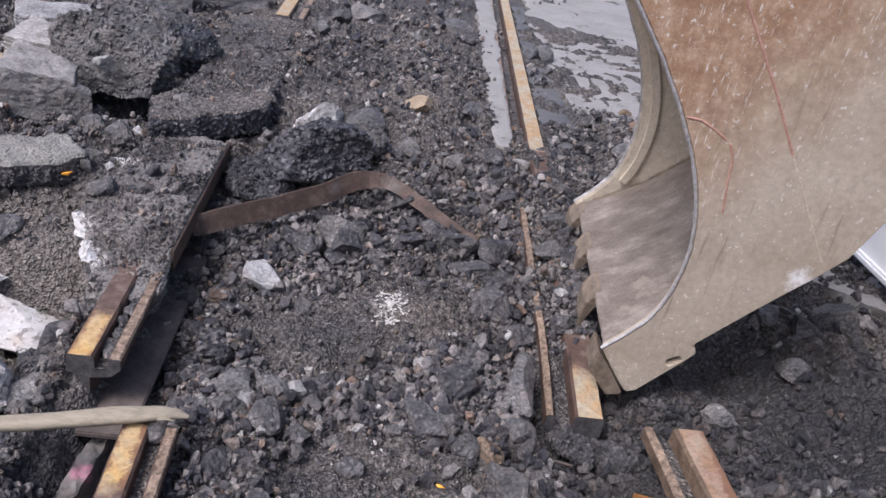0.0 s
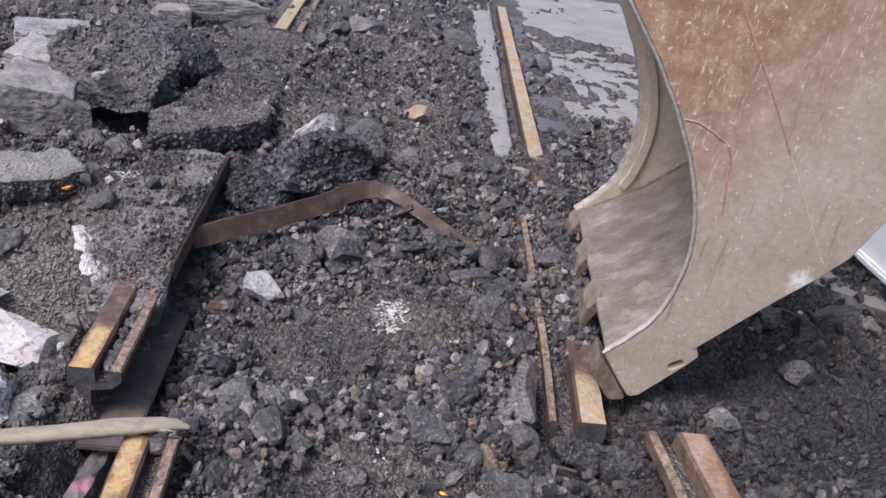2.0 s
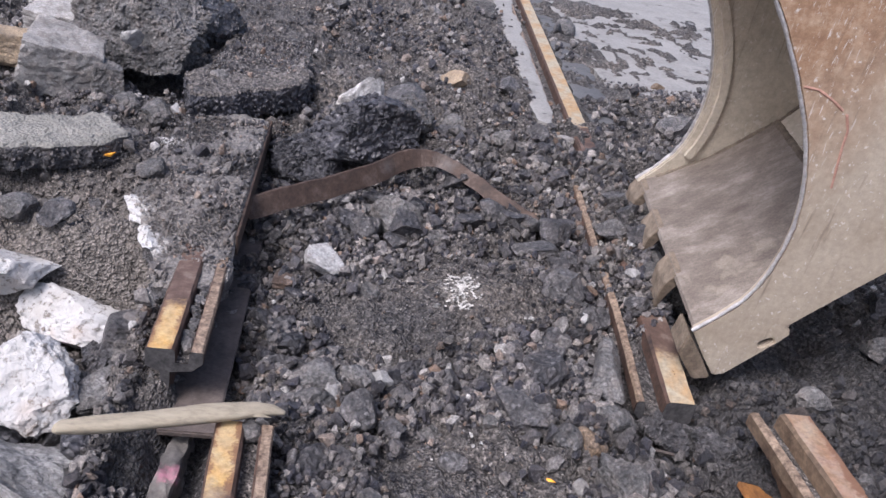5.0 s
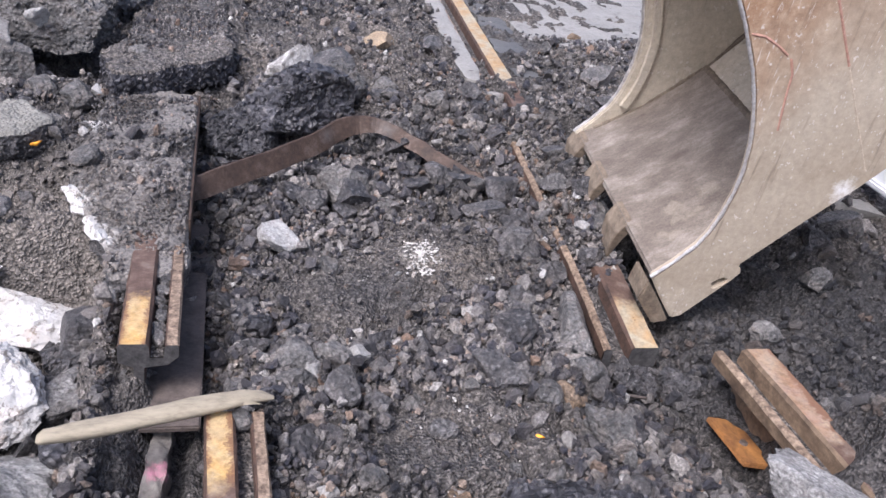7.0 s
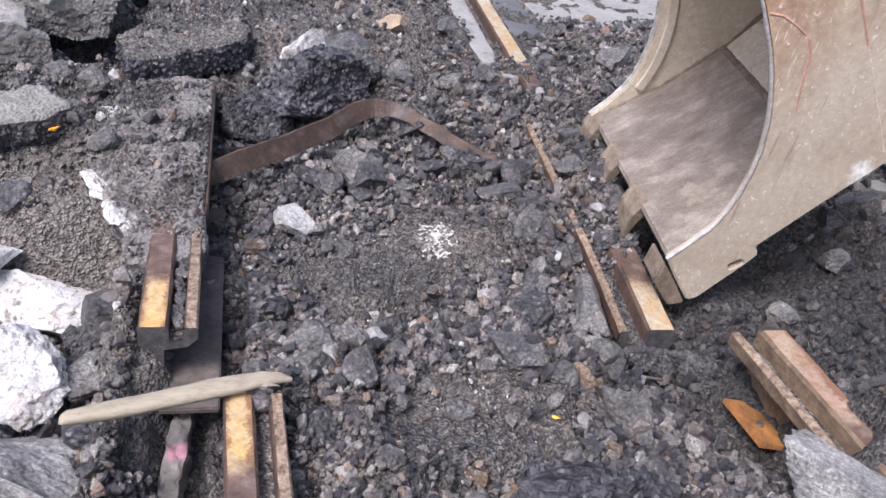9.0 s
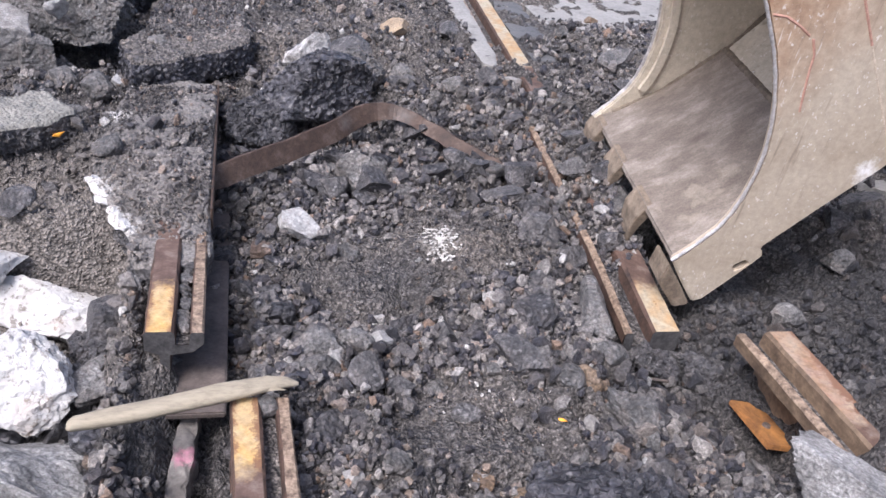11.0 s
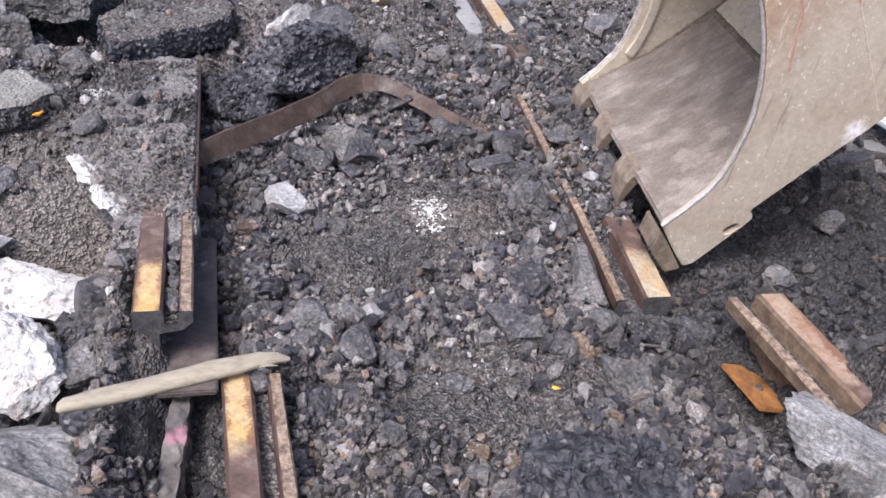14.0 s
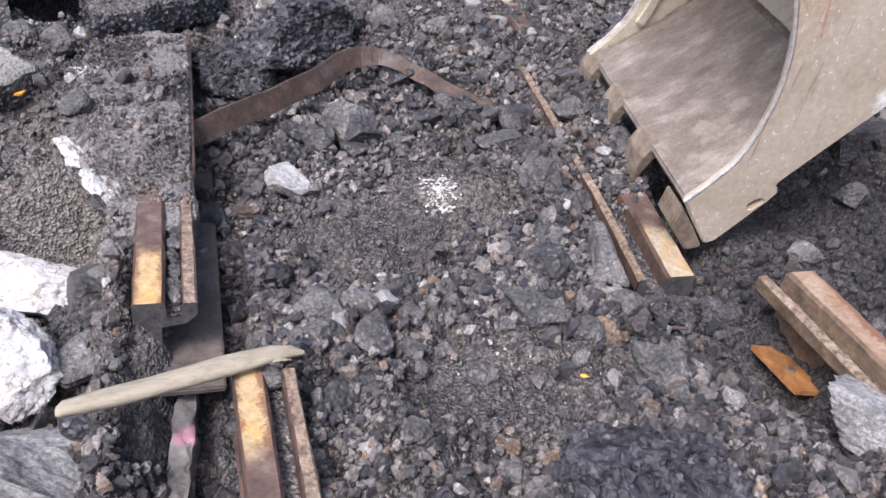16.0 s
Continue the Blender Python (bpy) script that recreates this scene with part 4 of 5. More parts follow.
for i in range(6):
    bm = bmesh.new()
    box_bm(bm, -0.016, -0.0115, -0.88 + i * 0.3, -0.76 + i * 0.3, 0.36, 0.60, 0.001)
    part("reflective_strip", bm, M_RED, back_barrier, "red reflective strip")
for y in (-0.7, 0.7):
    bm = bmesh.new()
    box_bm(bm, -0.15, 0.15, y - 0.06, y + 0.06, 0.0, 0.05, 0.01)
    part("foot", bm, M_RUBBER, back_barrier, "grey rubber foot block")


# ---- rocks ----
def rock_bm(sx, sy, sz, seed, sub=3, cuts=12, rough=0.05, knob=0.0):
    """A broken stone: a ball cut by random planes, roughened, with aggregate set into it where knob is given."""
    r = np.random.default_rng(seed)
    bm = bmesh.new()
    bmesh.ops.create_icosphere(bm, subdivisions=sub, radius=1.0)
    planes = [(Vector(r.normal(size=3)).normalized(), r.uniform(0.42, 0.78)) for _ in range(cuts)]
    off = Vector(r.uniform(-50, 50, 3))
    for v in bm.verts:
        p = v.co.copy()
        q0 = p * 2.0 + off
        for n, d in planes:
            e = p.dot(n) - d - 0.05 * noise.noise(q0 + n * 7)
            if e > 0:
                p -= n * e
        q = p * 2.2 + off
        s = 1 + rough * noise.noise(q) + rough * 0.8 * noise.noise(q * 3.3) + rough * 0.6 * noise.noise(q * 8.3)
        v.co = Vector((p.x * s * sx / 1.4, p.y * s * sy / 1.4, p.z * s * sz / 1.4))
    if knob:
        bm.faces.ensure_lookup_table()
        size = max(sx, sy)
        count = int(min(1100, knob * 2600 * (sx * sy + sx * sz + sy * sz) / (0.02 * 0.02) * 0.01))
        pick = r.integers(0, len(bm.faces), count)
        stud(bm, [(bm.faces[int(k)].calc_center_median() * 0.985, None) for k in pick], min(0.008 + 0.012 * knob, size * 0.12), min(0.028 + 0.024 * knob, size * 0.32), r)
    return bm


def rock(name, x, y, z, size, seed, material, label, category="stone", turn=(0, 0, 0), group="", sub=3, cuts=12, rough=0.05, knob=0.0):
    bm = rock_bm(*size, seed, sub, cuts + 4, rough * 0.7, knob)
    ob = part(name, bm, material)
    ob.matrix_world = pose(x, y, z, *turn)
    return tagged(ob, label, category, group)


for x, y, z, sz, sd in ((-0.535, 1.656, -0.139, 0.089, 61), (-0.578, 1.784, -0.211, 0.08, 66), (-0.629, 1.772, -0.188, 0.137, 62), (-0.479, 1.625, -0.167, 0.074, 63), (-0.584, 1.658, -0.233, 0.114, 64), (-0.663, 1.681, -0.199, 0.103, 65)):
    rock("asphalt_chunk", x, y, z, (sz * 1.1, sz, sz * 0.85), sd, (M_GREY, M_GREY, M_DARK)[sd % 3], "rough speckled asphalt lump below the cut rail", "asphalt chunk", (0, 0, sd * 31 % 180), "asphalt chunks", 3, 10, 0.07, 0.5)
for x, y, z, sz, sd in ((0.530, 1.705, -0.175, 0.075, 71), (0.585, 1.715, -0.185, 0.065, 72), (0.49, 1.72, -0.165, 0.065, 73), (0.61, 1.66, -0.18, 0.09, 74)):
    rock("asphalt_chunk", x, y, z, (sz * 1.1, sz, sz * 0.9), sd, M_DARK, "rough dark asphalt lump at the bent rail's end", "asphalt chunk", (0, 0, sd * 31 % 180), "asphalt chunks", 3, 10, 0.07, 0.4)
def block(x, y, z, size, seed, material, label, turn):
    """A squared broken block: chipped corners, uneven faces."""
    r = np.random.default_rng(seed)
    bm = bmesh.new()
    bmesh.ops.create_icosphere(bm, subdivisions=5, radius=1.3)
    sides = [(Vector(n) + Vector(r.normal(0, 0.10, 3)), r.uniform(0.52, 0.62)) for n in ((1, 0, 0), (-1, 0, 0), (0, 1, 0), (0, -1, 0), (0, 0, 1), (0, 0, -1))]
    sides += [(Vector(r.normal(size=3)), r.uniform(0.62, 0.75)) for _ in range(5)]
    off = Vector(r.uniform(-50, 50, 3))
    for v in bm.verts:
        p = v.co.copy()
        far = 1.0
        for n, d in sides:
            n = n.normalized()
            e = p.dot(n)
            if e > d:
                far = min(far, d / e)
        p *= far
        q = p * 3 + off
        p *= 1 + 0.06 * noise.noise(q) + 0.04 * noise.noise(q * 3) + 0.025 * noise.noise(q * 9)
        v.co = Vector((p.x * size[0], p.y * size[1], p.z * size[2])) * 0.9
    ob = part("concrete_block", bm, material)
    ob.matrix_world = pose(x, y, z, *turn)
    return tagged(ob, label, "concrete block", "concrete blocks")


# large blocks, near and far
rock("limestone_rock", -0.788, 1.648, -0.145, (0.156, 0.168, 0.138), 43, M_WHITE, "large bright white limestone rock with small pits", "rock", (10, 5, 20), "white rocks", 5, 7, 0.12)
rock("limestone_rock", -0.755, 1.925, -0.165, (0.20, 0.13, 0.115), 42, M_WHITE, "white limestone rock with rusty stains", "rock", (0, 8, -8), "white rocks", 5, 8, 0.12)
rock("limestone_rock", -0.909, 1.964, -0.080, (0.15, 0.13, 0.09), 13, M_WHITE, "half-buried pale limestone rock with brown dirt", "rock", (0, 0, 30), "white rocks", 4, 8, 0.12)
rock("limestone_rock", -0.624, 1.27, -0.223, (0.31, 0.12, 0.12), 14, M_WHITE, "pale limestone rock lying low in the pit", "rock", (0, 0, 5), "white rocks", 4, 8, 0.1)
rock("asphalt_chunk", -0.708, 1.432, -0.211, (0.35, 0.22, 0.20), 15, M_CHUNK, "grey asphalt chunk with a flat broken face", "asphalt chunk", (14, 8, -12), "asphalt chunks", 5, 7, 0.10)
rock("asphalt_chunk", 0.16, 1.125, 0.012, (0.33, 0.24, 0.18), 16, M_BLACK, "large black asphalt chunk half sunk in gravel", "asphalt chunk", (0, 5, -10), "asphalt chunks", 5, 8, 0.16, 0.42)
block(0.640, 1.160, -0.035, (0.095, 0.26, 0.085), 17, M_CHUNK, "grey concrete block leaning on the rail", (0, 12, 31))
rock("asphalt_chunk", -0.875, 3.20, 0.135, (0.36, 0.26, 0.24), 18, M_GREY, "big black asphalt block with a white splash", "asphalt chunk", (16, -4, 12), "asphalt chunks", 5, 6, 0.14, 0.30)
bm = rock_bm(0.055, 0.02, 0.06, 88, 3, 8, 0.2)
chalk = part("chalk_patch", bm, M_CHALK)
chalk.matrix_world = pose(-0.915, 3.07, 0.125, 20, 0, 10)
tagged(chalk, "chalky white crumb stuck to the asphalt block", "stone", "rubble stones")
rock("asphalt_chunk", -0.80, 3.56, 0.06, (0.26, 0.22, 0.17), 19, M_BLACK, "rough black asphalt lump behind the block", "asphalt chunk", (0, 0, 40), "asphalt chunks", 4, 9, 0.12, 0.14)
rock("asphalt_chunk", -1.00, 3.85, 0.05, (0.40, 0.24, 0.20), 20, M_DARK, "rough black asphalt lump in rubble", "asphalt chunk", (0, 0, -20), "asphalt chunks", 4, 9, 0.12, 0.14)
rock("asphalt_chunk", -0.20, 2.74, 0.0, (0.34, 0.22, 0.21), 21, M_BLACK, "knobbly black asphalt clump on the trench bank", "asphalt chunk", (10, 0, 10), "asphalt chunks", 5, 8, 0.16, 0.45)
rock("asphalt_chunk", -0.32, 2.63, -0.05, (0.15, 0.14, 0.13), 22, M_BLACK, "black asphalt lump below the crust", "asphalt chunk", (0, 0, 30), "asphalt chunks", 4, 8, 0.12, 0.22)
rock("limestone_rock", -0.165, 2.86, 0.082, (0.13, 0.10, 0.125), 23, M_CHALK, "chalky white topped stone on the black clump", "rock", (0, 0, 15), "", 4, 8, 0.14)
rock("asphalt_chunk", -0.03, 2.87, 0.065, (0.16, 0.12, 0.13), 24, M_GREY, "greyish broken stone on the trench bank", "asphalt chunk", (0, 0, 70), "asphalt chunks", 4, 8, 0.14, 0.1)
block(-1.09, 2.97, 0.055, (0.21, 0.17, 0.16), 25, M_LIGHT, "broken pale concrete block with a dirty top", (8, 5, 12))
block(-1.18, 3.30, 0.06, (0.24, 0.17, 0.13), 26, M_LIGHT, "broken pale concrete block in rubble", (0, 5, -12))
block(-1.30, 3.72, 0.06, (0.30, 0.22, 0.09), 27, M_CHUNK, "flat grey concrete slab piece in rubble", (4, 0, 20))
block(-1.31, 3.10, 0.03, (0.20, 0.13, 0.11), 28, M_TAN_PALE, "beige broken concrete block in rubble", (0, 8, 20))
block(-1.02, 4.45, 0.03, (0.16, 0.12, 0.10), 29, M_LIGHT, "greyish concrete piece in far rubble", (0, 0, 30))
block(-0.84, 4.75, 0.03, (0.40, 0.20, 0.12), 30, M_LIGHT, "pale concrete piece in far rubble", (0, 0, 30))
block(-0.955, 2.91, 0.02, (0.09, 0.09, 0.11), 31, M_GREY, "small grey concrete block beside the asphalt block", (0, 0, 20))

for nm, corners, zt in (("asphalt_flake", [(-0.70, 1.66), (-0.63, 1.73), (-0.565, 1.69), (-0.575, 1.63), (-0.665, 1.61)], -0.150), ("asphalt_flake", [(-0.615, 1.52), (-0.545, 1.56), (-0.535, 1.49), (-0.575, 1.455)], -0.170)):
    flake = slab(nm, corners, lambda x, y: zt + 0.2 * (y - 1.6), 0.02, M_GREY, 0.006, 0.006, 0.003, 40, 0, M_DARK)
    tagged(flake, "flat dark grey asphalt flake lying in the pit", "asphalt slab", "asphalt flakes")

tilt = slab("asphalt_slab", [(-1.25, 2.29), (-0.95, 2.345), (-0.83, 2.40), (-0.785, 2.47), (-0.87, 2.565), (-1.02, 2.52), (-1.25, 2.47)], lambda x, y: 0.055 + 0.10 * (y - 2.5), 0.06, M_CRUST_PALE, 0.008, 0.014, 0.006, 14, 2, M_DARK)
tagged(tilt, "tilted grey asphalt slab over a dark hollow", "asphalt slab")
bm = rock_bm(0.035, 0.008, 0.012, 77, 2)
dab = part("orange_film", bm, M_YELLOW, None, "", True)
dab.matrix_world = pose(-0.812, 2.405, 0.012, 0, 0, 40)
tagged(dab, "scrap of orange film caught under the slab", "litter")
bm = bmesh.new()
bmesh.ops.create_cube(bm, size=1.0)
bmesh.ops.subdivide_edges(bm, edges=bm.edges, cuts=25, use_grid_fill=True)
for v in bm.verts:
    p = Vector((v.co.x * 0.036 * (1.0 - 0.3 * v.co.y), v.co.y * 0.46, v.co.z * 0.10))
    q = p * 14
    p += Vector((noise.noise(q), 0.6 * noise.noise(q + Vector((9, 0, 0))), noise.noise(q + Vector((0, 9, 0))))) * 0.006
    p += Vector((noise.noise(q * 4), 0, noise.noise(q * 4 + Vector((0, 5, 0))))) * 0.010
    p.x += 0.03 * v.co.y
    v.co = p + Vector((-0.483, 1.385, -0.205))
kerb = part("concrete_fragment", bm, M_KERB)
tagged(kerb, "narrow concrete fragment with a pink paint mark", "concrete piece")

# broken stick
def stick():
    P = [(-0.640, 1.415, -0.024), (-0.632, 1.417, -0.022), (-0.60, 1.422, -0.020), (-0.525, 1.435, -0.016), (-0.42, 1.462, -0.012), (-0.335, 1.485, -0.012), (-0.305, 1.49, -0.014), (-0.282, 1.49, -0.018)]
    R = [0.008, 0.014, 0.0165, 0.0190, 0.0200, 0.0165, 0.011, 0.003]
    th = holder("wooden_stick", Matrix.Translation(P[4]), "weathered khaki wooden stick with a frayed broken end", "stick")
    o = Vector(P[4])
    bm = bmesh.new()
    rings = []
    for i in range(len(P) - 1):
        for t in np.linspace(0, 1, 10)[:-1]:
            p = Vector(P[i]).lerp(Vector(P[i + 1]), t) - o
            rr = R[i] + (R[i + 1] - R[i]) * t
            k = len(rings)
            rings.append([bm.verts.new(p + Vector((0, math.cos(a) * rr, math.sin(a) * rr * 0.72)) * (1 + 0.09 * math.sin(3 * a + 0.6 * math.sin(k * 0.11)) + 0.04 * math.sin(k * 0.37))) for a in np.linspace(0, 2 * math.pi, 15)[:-1]])
    for a, b in zip(rings, rings[1:]):
        for j in range(14):
            bm.faces.new((a[j], a[(j + 1) % 14], b[(j + 1) % 14], b[j]))
    bm.faces.new(rings[0]), bm.faces.new(rings[-1][::-1])
    bmesh.ops.recalc_face_normals(bm, faces=bm.faces)
    part("shaft", bm, M_STICK, th, "", True)
    for dy, dz, ln in ((0.004, 0.004, 0.06), (-0.009, 0.003, 0.05)):
        bm = bmesh.new()
        vs = [bm.verts.new(q) for q in ((0, -0.005, 0), (0, 0.005, 0.002), (ln * 0.6, 0.004, 0.003), (ln, 0.001, -0.002), (ln * 0.6, -0.003, 0.001), (0, 0, 0.006), (ln * 0.6, 0, 0.007))]
        for q in ((0, 4, 6, 5), (1, 5, 6, 2), (2, 6, 3), (4, 3, 6), (0, 1, 2, 3, 4), (0, 5, 1)):
            bm.faces.new([vs[j] for j in q])
        bmesh.ops.recalc_face_normals(bm, faces=bm.faces)
        sp = part("splinter", bm, M_STICK, th, "frayed splinter")
        sp.location = (0.065, 0.018 + dy, dz - 0.004)


stick()
bm = rock_bm(0.016, 0.006, 0.005, 79, 2)
bit = part("plastic_scrap", bm, M_YELLOW, None, "", True)
bit.matrix_world = pose(0.192, 1.437, float(ground_z(0.192, 1.437)) + 0.012, 0, 10, -15)
tagged(bit, "small orange plastic scrap on gravel", "litter")

rock("stone", -0.335, 1.465, -0.040, (0.032, 0.03, 0.03), 91, M_GREY, "round grey stone lodged in the rail groove", "stone", (0, 0, 0), "rubble stones", 3, 4, 0.1)
for i in range(16):
    t = i / 15
    rock("stone", -0.482 + 0.004 * math.sin(i * 5.1), 1.66 + 0.30 * t, -0.022, (0.022, 0.024 + 0.008 * math.sin(i * 3.3), 0.018), 600 + i, (M_GREY, M_DARK, M_GREY)[i % 3], "small grit stone lying in the rail groove", "stone", (0, 0, i * 47), "rubble stones", 2, 8, 0.05)
bm = bead_bm([(-0.05, 0.0, 0.0), (0.0, 0.006, 0.004), (0.055, 0.002, -0.004)], 0.0035, 0.1)
rod = part("steel_rod", bm, M_DARKSTEEL, None, "", True)
rod.matrix_world = pose(0.43, 1.585, float(ground_z(0.43, 1.585)) + 0.022)
tagged(rod, "thin dark bent steel rod on the rubble", "steel rod")

# larger fragments with flat broken faces
rock("stone", 0.168, 3.36, 0.045, (0.115, 0.075, 0.055), 321, M_TAN_PALE, "flat pale tan stone on dark soil", "stone", (0, 5, 12), "rubble stones", 4, 4, 0.05)
rock("asphalt_chunk", 0.386, 1.785, -0.085, (0.078, 0.175, 0.05), 301, M_GREY, "long flat grey asphalt fragment beside the bent rail", "asphalt chunk", (4, 6, -13), "asphalt chunks", 4, 4, 0.05)
rock("asphalt_chunk", 0.236, 1.760, -0.078, (0.115, 0.075, 0.065), 303, M_DARK, "blocky dark asphalt fragment with a flat top", "asphalt chunk", (0, 10, 38), "asphalt chunks", 4, 4, 0.05)
rock("asphalt_chunk", 0.318, 1.402, -0.038, (0.050, 0.120, 0.055), 304, M_GREY, "narrow grey asphalt fragment in the gravel", "asphalt chunk", (6, 0, 18), "asphalt chunks", 4, 5, 0.06)
rock("asphalt_chunk", 0.165, 1.625, -0.075, (0.050, 0.100, 0.045), 305, M_DARK, "splintered dark asphalt fragment", "asphalt chunk", (0, 20, 35), "asphalt chunks", 4, 4, 0.05)
rock("asphalt_chunk", -0.045, 2.385, -0.07, (0.135, 0.085, 0.10), 306, M_GREY, "square grey asphalt block with a dusty top", "asphalt chunk", (0, 4, -14), "asphalt chunks", 4, 4, 0.04)
rock("asphalt_chunk", -0.150, 2.345, -0.075, (0.068, 0.05, 0.06), 307, M_DARK, "small dark asphalt block", "asphalt chunk", (0, 0, 25), "asphalt chunks", 3, 4, 0.04)
for x, y, lx, ly, rz, sd in ((-0.690, 2.135, 0.070, 0.030, -55, 311), (-0.668, 2.095, 0.045, 0.028, -40, 312), (-0.628, 2.005, 0.030, 0.060, 20, 313), (-0.640, 2.045, 0.028, 0.040, 5, 314), (-0.690, 2.52, 0.050, 0.030, -15, 315)):
    rock("mortar_flake", x, y, 0.016 if y > 2.1 else 0.002, (lx, ly, 0.016), sd, M_WHITE, "white mortar flake on the crust's broken edge", "mortar flake", (0, 8, rz), "mortar flakes", 3, 5, 0.25)

# burst of white powder on the trodden dirt
r = np.random.default_rng(44)
bm = bmesh.new()
for i in range(520):
    a = r.uniform(0, 2 * math.pi)
    d = abs(r.normal(0, 0.030)) if i % 3 else 0.042 + r.normal(0, 0.008)
    if i % 3 == 0:
        a = 1.9 + 1.9 * r.random() + (0.0 if i % 2 else 2.6)
    x, y = 0.084 + 0.85 * d * math.cos(a), 2.060 + 1.35 * d * math.sin(a)
    if float(vnoise(x * 60, y * 60, 12)) < -0.15 or d > 0.07:
        continue
    tv, tf = CRUMBS[r.integers(0, len(CRUMBS))]
    w = r.uniform(0.0018, 0.0055)
    m = Matrix.Rotation(a, 3, "Z") @ Matrix.Diagonal((w * 1.3, w, 0.003))
    o = Vector((x, y, float(ground_z(x, y)) + 0.009))
    vs = [bm.verts.new(o + m @ Vector(q)) for q in tv]
    for t in tf:
        bm.faces.new([vs[k] for k in t])
powder = part("chalk_powder", bm, M_POWDER)
tagged(powder, "burst of white chalk powder on brown dirt", "powder")

# ---- single stones: kind, x, y, width, height ----
KIND = {"g": (M_CHALK, "pale grey angular stone in rubble"), "b": (M_BROWN, "brown stained stone in rubble"), "d": (M_DARK, "dark broken asphalt lump"), "f": (M_DARK, "thin dark asphalt flake lying in rubble"),
        "l": (M_LIGHT, "small pale stone on gravel"), "G": (M_GREY, "grey angular stone on gravel"), "t": (M_TAN, "tan broken stone on gravel"), "w": (M_CHALK, "small chalky white stone on gravel")}
STONES = """g -0.247 2.147 0.105 0.094;b -0.336 2.067 0.082 0.056;d -0.149 2.325 0.065 0.056;d -0.039 2.352 0.127 0.094;d 0.112 2.634 0.122 0.071;f -0.340 1.925 0.075 0.042;f -0.370 1.817 0.059 0.047;l -0.112 1.700 0.046 0.052;l -0.203 1.647 0.046 0.035;t 0.295 1.562 0.064 0.057;G 0.240 1.554 0.072 0.052;d 0.162 1.610 0.061 0.061;G 0.455 1.397 0.072 0.061;G 0.475 1.488 0.051 0.047;d 0.385 1.476 0.052 0.045;l -0.168 1.301 0.041 0.034;l -0.204 1.330 0.032 0.025;d -0.226 1.467 0.079 0.055;G -0.335 1.490 0.033 0.031;G 0.847 1.738 0.065 0.085;G 1.284 2.119 0.109 0.109;G 1.082 1.915 0.070 0.066;w 0.394 2.024 0.034 0.031;w 0.579 2.298 0.058 0.035;w 0.550 2.176 0.058 0.043;d 0.545 2.074 0.065 0.056;d 0.302 2.285 0.098 0.079;d 0.390 2.417 0.120 0.084;d 0.246 2.413 0.086 0.057;d -0.640 1.83 0.125 0.105;d -0.69 1.73 0.075 0.075;w -0.80 2.60 0.050 0.038;w -0.712 2.725 0.045 0.032;t 1.094 3.796 0.057 0.057;l 0.534 3.051 0.089 0.044;d 0.371 3.401 0.097 0.066;G 0.963 3.162 0.131 0.087;G 0.140 1.388 0.045 0.031;l 0.252 1.431 0.037 0.037;G 0.513 1.299 0.066 0.044;G 0.552 1.277 0.044 0.040;G -0.016 1.590 0.055 0.044;G 0.111 1.601 0.034 0.029;d -0.087 1.562 0.047 0.039;d 0.029 1.492 0.053 0.042;t 0.013 1.317 0.039 0.029;l -0.271 1.302 0.028 0.024;G -0.131 1.338 0.038 0.033;t 0.070 1.274 0.044 0.035;G 0.323 1.306 0.046 0.038;d -0.063 2.298 0.059 0.059;d 0.139 2.409 0.069 0.063;d -0.203 2.387 0.076 0.055;d 0.350 2.097 0.066 0.086;d 0.391 2.261 0.067 0.061;d -0.301 2.558 0.065 0.049;d 0.205 2.455 0.085 0.065;d 0.285 2.415 0.080 0.060;d 0.15 2.53 0.06 0.05;G -0.080 4.689 0.196 0.086;G 0.157 4.502 0.118 0.059;G 0.370 4.686 0.221 0.129;G -0.306 4.333 0.125 0.074;G 0.830 4.588 0.140 0.104;G -0.224 4.643 0.121 0.073;G 0.959 3.615 0.064 0.044;G 0.869 3.535 0.062 0.043;d -0.167 3.077 0.122 0.093;d -0.037 3.087 0.142 0.114"""
for i, row in enumerate(STONES.split(";")):
    kd, x, y, w, h = row.split()
    x, y, w, h = float(x), float(y), float(w), float(h)
    m, label = KIND[kd]
    hz = 0.3 * h if kd == "f" else max(0.8 * h, 0.65 * min(w, h))
    zz = float(ground_z(x, y)) + hz * (0.45 if kd in "wlgb" else 0.36)
    rock("stone", x, y, zz, (w * 0.95, max(h * 0.95, w * 0.65), hz), 200 + i, m, label, "stone", (random.uniform(-14, 14), random.uniform(-14, 14), random.uniform(0, 180)), "rubble stones", 3, 5 if kd in "dG" else 9, 0.05)


# ---- gravel ----
def fine_dirt(x, y):
    """Where trodden fine dirt covers the rubble: 0 to 1."""
    p = np.maximum(bump_at(x, y, 0.05, 1.465, 0.20, 0.135), np.maximum(bump_at(x, y, 0.12, 2.07, 0.15, 0.14), bump_at(x, y, -0.08, 1.97, 0.20, 0.12)))
    p = np.maximum(p, np.maximum(0.25 * bump_at(x, y, -0.92, 2.0, 0.32, 0.32), 0.4 * bump_at(x, y, 0.0, 3.5, 0.6, 0.5)))
    return np.clip(p * (1.1 + 0.6 * vnoise(x * 9, y * 9, 33)), 0, 1)


